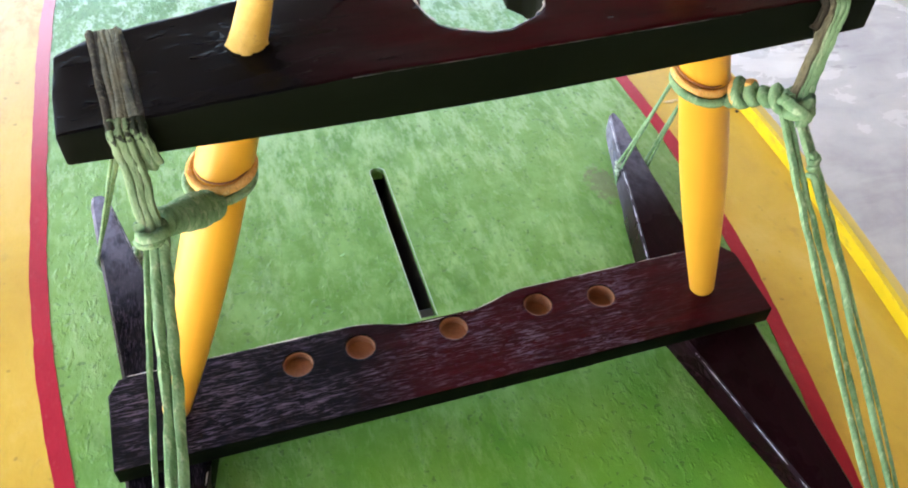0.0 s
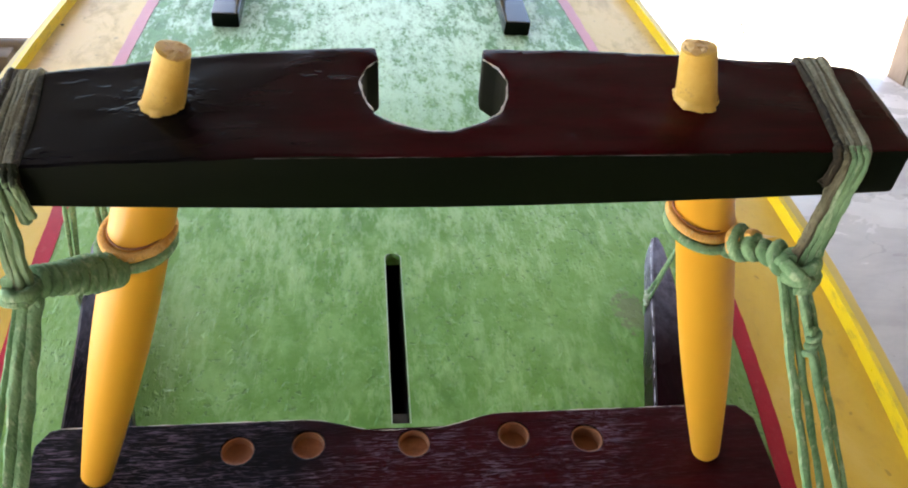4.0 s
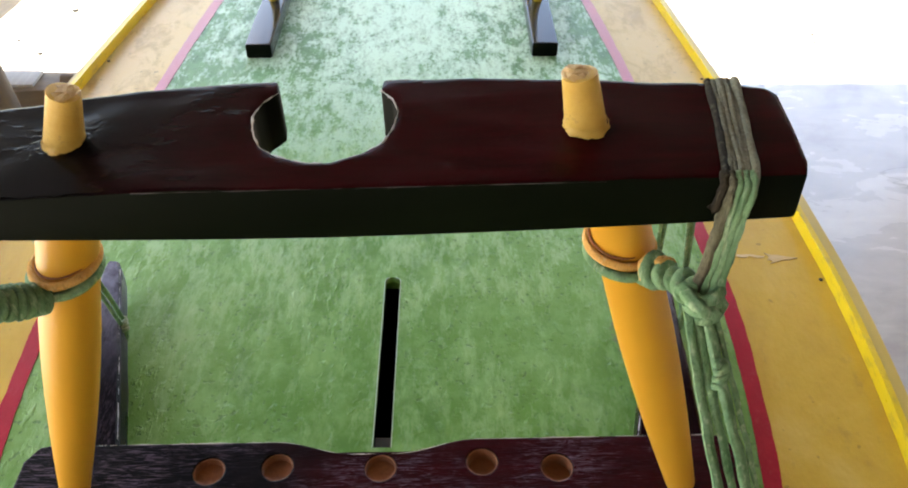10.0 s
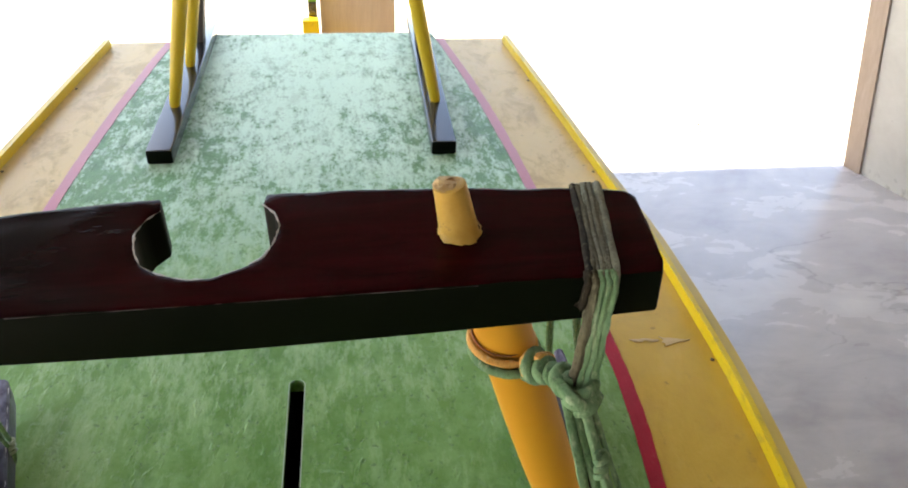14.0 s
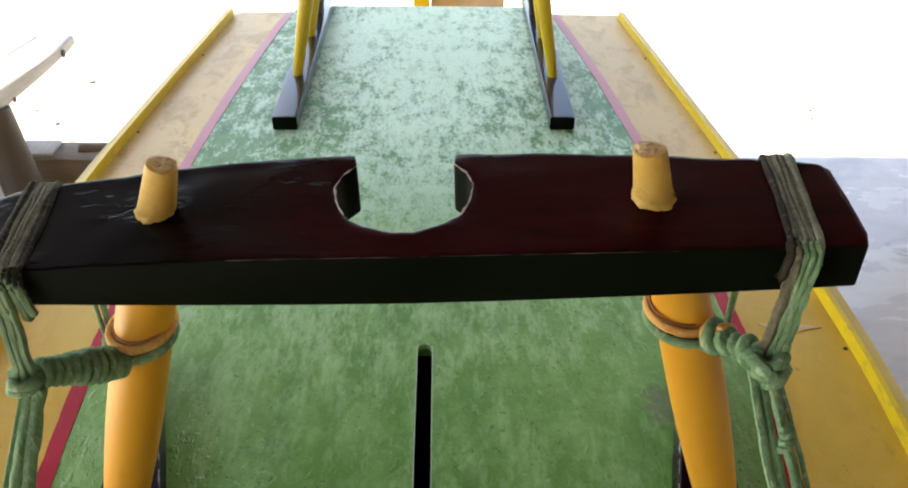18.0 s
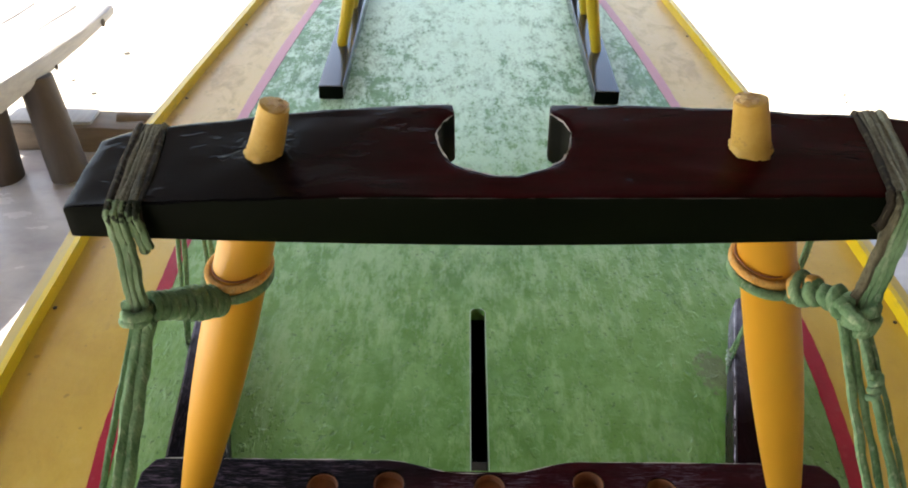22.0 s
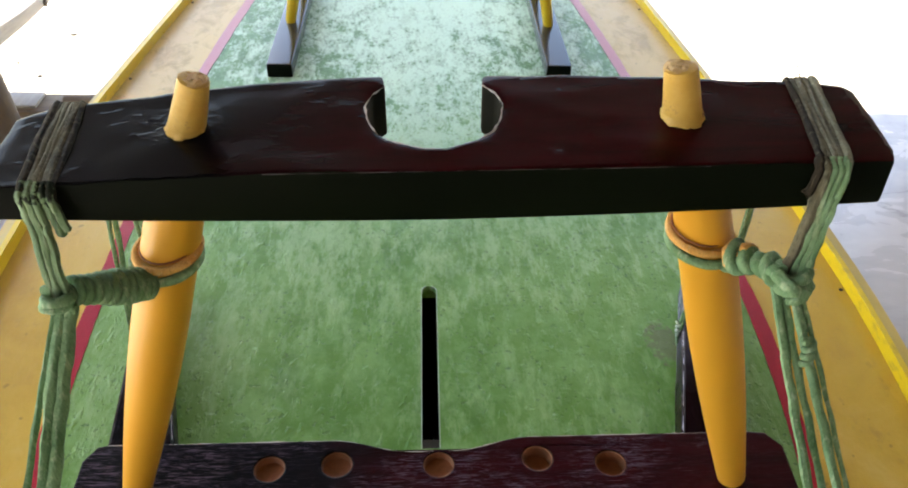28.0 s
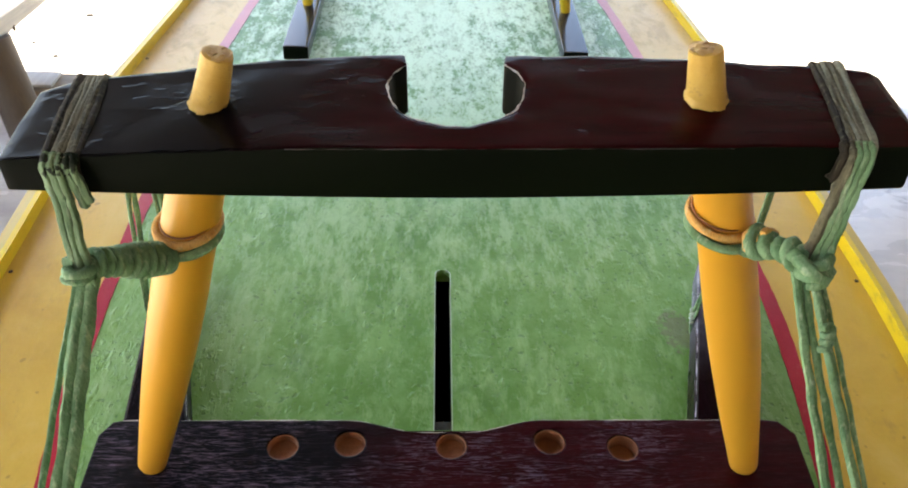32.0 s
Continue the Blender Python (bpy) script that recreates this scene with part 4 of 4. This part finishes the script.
def lashing(s):
    dz = 0.012 * s
    th = thing("rope_lashing", (s * 0.34, -0.6, DZ + 0.06), "faded green cord lashing tied from the crossbar to the cleat foot", "rope", "rope lashings")
    base = (-s * 0.34, 0.6, -DZ - 0.06)
    rnd = random.Random(5 + s)

    def rp(name, bm, mat, label=""):
        return part(name, shift(bm, base), mat, th, label, 60)

    # flat band of cords over the crossbar, varnished over at its edges
    wx = 0.322 if s > 0 else 0.337
    sl = 0.020 * s if s > 0 else 0.013 * s
    yf, yb = -0.6015, bar_back(wx) - (0.0 if s > 0 else 0.004)
    zt = lambda y: bar_top(y, s * wx) + 0.0098 * s
    zb = 1.164 + 0.05 * wx * wx + 0.0098 * s
    for k in range(8 if s < 0 else 6):
        x = s * (wx + (0.0036 * (k - 1.6) if s > 0 else 0.0037 * (k - 3.5)))
        pts = [(x + sl, yb + 0.0035, zb + 0.012), (x + sl, yb + 0.0030, zt(yb) - 0.006), (x + sl * 0.95, yb - 0.006, zt(yb) - 0.0006), (x + 0.6 * sl, -0.53, zt(-0.53) + 0.0008),
               (x + 0.2 * sl, yf + 0.012, zt(yf) + 0.0010), (x + 0.1 * sl, yf - 0.0008, zt(yf) - 0.003), (x, yf - 0.0016, zt(yf) - 0.016)]
        pts = [(q[0] + rnd.uniform(-0.0015, 0.0015), q[1], q[2] + rnd.uniform(-0.0006, 0.0008)) for q in pts]
        stained = k in ((0, 6, 7) if s < 0 else (0,))
        rp("wrap_cord", cord(pts, CORD * rnd.uniform(0.82, 1.05), rnd, 6, 1.0), ROPE_STAINED if stained else ROPE_GREY if 2 <= k <= 5 or s > 0 else ROPE_OLD, "cord stained dark with varnish" if stained else "")
    if s > 0:
        x = wx + 0.0158
        pts = [(x + sl, yb + 0.003, zt(yb) - 0.006), (x + sl, yb - 0.002, zt(yb) + 0.003), (x + sl * 0.7, -0.52, zt(-0.52) + 0.0020), (x + 0.2 * sl, yf + 0.006, zt(yf) + 0.0025), (x, yf - 0.004, zt(yf) - 0.012), (x - 0.003, yf - 0.006, zt(yf) - 0.030)]
        rp("edge_cord", cord(pts, CORD * 0.95, rnd, 6), ROPE_GREY, "single separate cord along the wrap's edge")
    # cords from the bar down to the knot
    kx, ky, kz = (0.318, -0.618, 1.113) if s > 0 else (-0.341, -0.618, 1.088)
    nu = 4 if s > 0 else 3
    for k in range(nu):
        u = k - (nu - 1) / 2
        x = s * (wx + (0.006 if s > 0 else 0.006) + (0.0054 if s > 0 else 0.0060) * u)
        off = u * 0.0062 * s
        pts = [(x + 0.002 * s, yf + 0.006, zt(yf) + 0.0015), (x + 0.002 * s, yf - 0.0045, zt(yf) - 0.006), (x, yf - 0.0065, zt(yf) - 0.028), (x - 0.002 * s, yf - 0.009, zb - 0.004),
               (x * 0.45 + (kx + off) * 0.55, -0.614, zb * 0.4 + kz * 0.6), (kx + off, ky + rnd.uniform(-0.003, 0.003), kz - 0.004)]
        rp("upper_cord", cord(pts, CORD * rnd.uniform(1.12, 1.28), rnd, 7, 1.15), ROPE_BLOT if s < 0 else ROPE_OLD if k == 0 else ROPE, "cord blotted with dark varnish" if s < 0 or k == 0 else "")
    for q, low in (((0.0050, 0.028),) if s > 0 else ((0.0040, 0.044), (0.0090, 0.039))):
        x = s * (wx - q)
        rp("loose_end", cord([(x, yf + 0.006, zt(yf) + 0.002), (x - 0.001 * s, yf - 0.0035, zt(yf) - 0.006), (x - 0.004 * s, yf - 0.0045, zt(yf) - 0.024), (x - 0.007 * s, yf - 0.0045, zt(yf) - low)], CORD * (1.0 if s > 0 else 1.3), rnd, 6), ROPE_STAINED if s > 0 else ROPE_BLOT, "short cut end of cord")
    # binding round the cords
    if s < 0:
        rp("knot", coil((kx, ky, kz + 0.008), (kx - 0.003, ky - 0.003, kz - 0.010), lambda t: 0.0112 + 0.0012 * math.sin(t * 9), 2.6, 0.0050, None, 0.80, 0.7), ROPE, "tight knot of pale green cord")
    else:
        rp("knot", coil((kx, ky, kz + 0.012), (kx + 0.004, ky - 0.005, kz - 0.014), lambda t: 0.0128 + 0.0018 * math.sin(t * 9 + 1), 2.9, 0.0058, None, 0.80, 0.7), ROPE, "tight knot of pale green cord")
        rp("knot_turn", cord([(kx - 0.020, ky + 0.004, kz + 0.010), (kx - 0.010, ky - 0.016, kz + 0.006), (kx + 0.006, ky - 0.017, kz - 0.004), (kx + 0.018, ky - 0.004, kz - 0.006)], CORD * 1.6, rnd, 8), ROPE, "cord crossing over the knot")
    # wound link between knot and post
    pa = Vector((s * 0.288, -0.551, 1.066 + dz * 1.6))
    pb = Vector((kx - s * 0.006, ky + 0.008, kz + 0.002))
    if s < 0:
        rp("wound_link", coil(pa, pb, lambda t: 0.0125 + 0.002 * math.sin(t * 5), 10, 0.0040), ROPE, "cord wound in close turns")
    else:
        rp("wound_link", coil(pa, pb, lambda t: 0.0100 + 0.003 * math.sin(t * 7 + 0.6), 4.4, 0.0056), ROPE, "thick cord wound in loose turns")
        rp("stained_turn", coil(pa.lerp(pb, 0.02), pa.lerp(pb, 0.38), 0.0135, 1.4, 0.0042, None, 1.0, 2.0), ROPE_TAN, "turn of cord stained orange")
    # collars round the post
    ax = lambda z: s * (0.242 + (1.172 - z) * 0.294)
    for nm, zc, rr, thick, mat, lab in (("collar", 1.079 + dz, 0.0318, 0.0046, ROPE_TAN, "orange-tan cord collar round the post"), ("collar", 1.066 + dz, 0.0335, 0.0052, ROPE, "green cord collar round the post"),
                                       ("collar", 1.086 + dz, 0.0287, 0.0009, HOLE, "thin brown line on the post")):
        pts = [(ax(zc) + rr * math.cos(a), PY + rr * math.sin(a), zc + 0.004 * math.sin(a) + 0.006 * s * -math.cos(a) * 0.5) for a in [2 * math.pi * i / 32 for i in range(33)]]
        rp(nm, tube(pts, thick, 12, None, 4, 14.0), mat, lab)
    # long cords down to the near horn
    end = Vector((0.455 if s > 0 else -0.427, -0.968, DZ + 0.062))
    n = 4 if s > 0 else 3
    for k in range(n):
        off = Vector(((k - (n - 1) / 2) * 0.0092, rnd.uniform(-0.006, 0.006), 0))
        st = Vector((kx, ky, kz - 0.01))
        spread = 1.45 if s > 0 else 1.4
        pts = [st + off * 0.8, st.lerp(end, 0.14) + off * 1.1, st.lerp(end, 0.30) + off * (1.25 + 0.25 * math.sin(k * 2.1)) + Vector((0.004 * math.sin(k), 0, 0)), st.lerp(end, 0.62) + off * spread, end + off * spread * 0.9]
        thick = (1.45, 1.2, 1.5, 0.8)[k] if s > 0 else (0.8, 1.6, 1.45)[k]
        rp("long_cord", cord(pts, CORD * thick, rnd, 12, 1.25), ROPE)
    if s > 0:
        md = Vector((kx, ky, kz - 0.01)).lerp(end, 0.085)
        rp("small_knot", coil(md + Vector((0.004, -0.010, 0.012)), md + Vector((0.006, -0.013, -0.014)), 0.0058, 3.2, 0.0030, None, 0.6), ROPE, "small knot below the main one")
    rp("end_turns", coil((s * 0.452, -0.95, DZ + 0.045), (s * 0.454, -0.99, DZ + 0.045), 0.030, 4, CORD, None, 1.0), ROPE)
    # two pairs of cords back to the far horn, one to each of its sides
    hy = -0.165
    h_in, h_out = horn_sides(s, hy)
    hc = (h_in + h_out) / 2
    for k in (-1, 1):
        for j in (-0.5, 0.5):
            st = Vector((s * 0.332 + s * k * 0.010 + 0.006 * j, -0.457, 1.168 + dz))
            en = Vector((s * (hc + k * 0.5 * (h_out - h_in + 0.006)), hy + 0.012 * j, DZ + 0.058))
            md = st.lerp(en, 0.5) + Vector((0.003 * j, 0, -0.006))
            rp("back_cord", cord([st, md, en], CORD * (0.85 + 0.2 * j), rnd, 12), ROPE)
    under = [(s * (hc + k * (0.5 * (h_out - h_in) + 0.004)), hy, z) for k, z in ((-1.0, DZ + 0.060), (-1.02, DZ + 0.040), (-0.6, DZ + 0.006), (0.6, DZ + 0.006), (1.02, DZ + 0.040), (1.0, DZ + 0.060))]
    rp("horn_turn", cord(under, CORD * 1.1, rnd, 8), ROPE, "cord passed under the foot")
    kn = Vector((s * (h_in - 0.005), hy, DZ + 0.056))
    rp("horn_knot", coil(kn + Vector((0, 0.004, 0.010)), kn + Vector((0, -0.004, -0.014)), 0.0042, 3.1, 0.0034, None, 0.8), ROPE_PALE, "small pale knot at the foot's side")
    return th


lashing(-1)
lashing(1)

# ---- second rest at the far end of the deck ----
far = thing("far_rest", (axis(1.3), 1.3, DZ), "second mast rest with yellow posts on long grey-black runners", "mast rest")
FL = (-axis(1.3), -1.3, -DZ)
for s in (-1, 1):
    x0, x1 = s * 0.343 - 0.015, s * 0.413 - 0.015
    a, b = min(x0, x1), max(x0, x1)
    run = block(a, b, 0.850 if s < 0 else 0.860, 1.89, DZ, DZ + 0.040, 0.007)
    run_ob = part("runner", shift(run, FL), FAR_WOOD, far, "long grey-black runner", 40)
    run_ob.data.materials.append(SHADE_BLACK)
    # near ends switch to near-black, their shade coloured in
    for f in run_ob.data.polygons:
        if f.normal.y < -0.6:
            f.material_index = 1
    for y, lean in ((1.125, 0.20), (1.425, 0.18)):
        c = s * 0.380 - 0.015
        pb = round_log((c, y, DZ + 0.038), (c - s * 0.66 * lean, y + 0.01, DZ + 0.70), lambda t: 0.015 + 0.006 * min(t * 3, 1.0), 18, 0.01, 6, 2)
        part("post", shift(pb, FL), FAR_POST, far, "slim mustard-yellow post", 50)
    br = block(-0.013, 0.013, -0.032, 0.032, 0, 0.62, 0.003)
    for v in br.verts:
        v.co.y *= 1.0 - 0.9 * v.co.z
    bmesh.ops.rotate(br, cent=(0, 0, 0), matrix=Matrix.Rotation(radians(-8 * s), 3, 'Y'), verts=br.verts[:])
    part("brace", shift(shift(br, (s * 0.376 - 0.02, 1.66, DZ + 0.03)), FL), LEG, far, "dark upright brace")

# ---- board and painted post behind the deck ----
board = thing("wooden_board", (0.13, 2.4, GZ + 0.03), "raw pinkish wooden board with a hollowed top edge", "board")
top = [(0.31, 0.0), (0.31, 0.505), (0.295, 0.53), (0.27, 0.54), (0.245, 0.532), (0.215, 0.508), (0.18, 0.492), (0.14, 0.487), (0.10, 0.492), (0.06, 0.505), (0.03, 0.512), (-0.012, 0.512), (-0.012, 0.0)]
bm = prism([(x - 0.13, z) for x, z in top[::-1]], 0, 0.03)
bmesh.ops.rotate(bm, cent=(0, 0, 0), matrix=Matrix.Rotation(radians(90), 3, 'X'), verts=bm.verts[:])
shift(bm, (0, 0.015, 0.17 - 0.0))
part("panel", soften(bm, 0.003, 2, 50), PINK, board, "", 40)
part("stand", block(-0.14, 0.18, -0.05, 0.05, 0, 0.172, 0.004), PINK, board)
pole = thing("painted_pole", (-0.035, 2.36, GZ + 0.03), "square pole painted green above black, with a yellow block", "pole")
part("black_section", block(-0.025, 0.012, -0.02, 0.02, 0, 0.66, 0.002), FAR_WOOD, pole, "black lower section")
part("green_section", block(-0.026, 0.013, -0.021, 0.021, 0.662, 1.5, 0.002), BGREEN, pole, "green upper section")
part("yellow_block", block(-0.05, 0.018, -0.075, -0.022, 0.42, 0.60, 0.006), RAIL, pole, "bright yellow block", 40)

# ---- bench and log beside the boat ----
bench = thing("bench", (-1.80, 1.70, GZ), "bleached plank bench on thick dark log legs", "bench")
BT = 0.48


def slab(x0, x1, y0, y1, top, seed):
    """A split-log plank: flat on top, thick along its length and thinned towards its far end."""
    n = 30
    rows = []
    bm = bmesh.new()
    for i in range(n + 1):
        y = y0 + (y1 - y0) * i / n
        w = 0.004 * math.sin(y * 7 + seed) + 0.003 * math.sin(y * 17 + seed * 3)
        c, h = (x0 + x1) / 2, (x1 - x0) / 2 + w - (0.010 if i == n else 0.0)
        deep = 0.046 + 0.085 * min((y1 - y) / 1.1, 1.0)
        prof = ((-1.0, 0.60), (-0.98, 0.90), (-0.90, 1.0), (0.0, 1.0), (0.90, 1.0), (0.975, 0.93), (1.0, 0.70), (0.97, 0.25), (0.80, 0.03), (0.4, 0.0), (-0.4, 0.0), (-0.80, 0.03), (-0.97, 0.25))
        rows.append([bm.verts.new((c + h * px, y, top - deep + deep * pz)) for px, pz in prof])
    k = len(rows[0])
    for p, q in zip(rows, rows[1:]):
        for a in range(k):
            bm.faces.new((p[a], p[(a + 1) % k], q[(a + 1) % k], q[a]))
    bm.faces.new(rows[0])
    bm.faces.new(rows[-1][::-1])
    return bm


def on_bench(bm):
    bmesh.ops.rotate(bm, cent=(0, 0, 0), matrix=Matrix.Rotation(radians(-11), 3, 'Z'), verts=bm.verts[:])
    return bm


for i, (a, b) in enumerate(((0.053, 0.213), (-0.132, 0.046), (-0.322, -0.139))):
    plank_ob = part("plank", on_bench(slab(a, b, -1.3, 0.515 - 0.015 * i, BT - 0.003 * i, i + 1)), BENCH, bench, "", 40)
    if i == 0:
        for ky, kz, kr in ((0.40, 0.030, 0.017), (0.05, 0.070, 0.012)):
            kb = bmesh.new()
            bmesh.ops.create_uvsphere(kb, u_segments=12, v_segments=8, radius=kr)
            for v in kb.verts:
                v.co = Vector((v.co.x * 0.25, v.co.y * 0.8, v.co.z)) + Vector((0.2125, ky, BT - kz))
            part("wood_knot", on_bench(kb), LEG, plank_ob, "dark knot in the plank's edge", 60)
for (x, y), (ox, oy) in (((0.165, -0.07), (0.225, -0.13)), ((0.03, -0.20), (-0.04, -0.14)), ((0.0, -1.05), (0.05, -1.12)), ((-0.30, -1.05), (-0.38, -1.12))):
    part("leg", round_log((ox, oy, 0), (x, y, BT - 0.070), lambda t: 0.074 - 0.010 * t, 22, 0.04, 8, 4), LEG, bench, "thick dark log leg", 50)
beam = thing("old_beam", (-1.85, 1.84, GZ), "old split brown beam lying on the floor's edge", "beam")
bb = block(-0.75, 0.50, -0.075, 0.075, 0.0, 0.115, 0.012, 2)
bmesh.ops.subdivide_edges(bb, edges=[e for e in bb.edges if abs(e.verts[0].co.x - e.verts[1].co.x) > 0.5], cuts=16)
for v in bb.verts:
    v.co += Vector((0, 0.012 * noise.noise(v.co * 6), 0.014 * noise.noise(v.co * 5 + Vector((3, 1, 2))) if v.co.z > 0.03 else 0))
part("split_beam", bb, LOG, beam, "", 40)
part("bark_end", round_log((0.38, 0.03, 0.075), (0.66, 0.06, 0.070), lambda t: 0.058 - 0.014 * t, 16, 0.12, 8, 6), LOG, beam, "rounded end with dark bark", 50)
part("pale_top", shift(block(-0.55, 0.30, -0.055, 0.062, 0.117, 0.132, 0.006), (0, 0, 0)), BENCH, beam, "grey weathered upper side", 40)

# ---- heap of stones in the yard ----
bm = bmesh.new()
rnd = random.Random(11)
for k in range(110):
    c = Vector((rnd.uniform(-2.75, -1.85), 4.86 + rnd.uniform(-0.06, 0.22), GZ + abs(rnd.gauss(0.01, 0.02))))
    r = rnd.uniform(0.02, 0.06)
    q = bmesh.new()
    bmesh.ops.create_icosphere(q, subdivisions=1, radius=r)
    for v in q.verts:
        v.co = Vector((v.co.x * rnd.uniform(0.8, 1.3), v.co.y * rnd.uniform(0.8, 1.2), v.co.z * rnd.uniform(0.6, 0.9))) + c
    me = bpy.data.meshes.new("tmp")
    q.to_mesh(me)
    q.free()
    bm.from_mesh(me)
    bpy.data.meshes.remove(me)
tagged(part("stone_heap", bm, STONE), "heap of rough grey stones out in the sun", "stones", "", "stuff")

# ---- a few pebbles and dry leaf bits on the sand ----
bm = bmesh.new()
for x, y, r in ((1.862, 2.497, 0.007), (1.84, 2.414, 0.006), (1.855, 2.44, 0.005), (-1.748, 2.756, 0.012), (-1.758, 2.308, 0.009), (-1.905, 2.439, 0.007), (-2.265, 3.324, 0.012), (-2.203, 3.152, 0.009), (-2.168, 3.128, 0.010)):
    for v in bmesh.ops.create_icosphere(bm, subdivisions=2, radius=r)["verts"]:
        v.co = Vector((v.co.x * 1.4 + x + 0.5 * v.co.y, v.co.y + y, v.co.z * 0.5 + GZ - 0.009 + 0.3 * r))
tagged(part("pebbles", bm, STONE, None, "", 60), "small dark pebbles on the sunlit sand", "pebbles", "", "stuff")
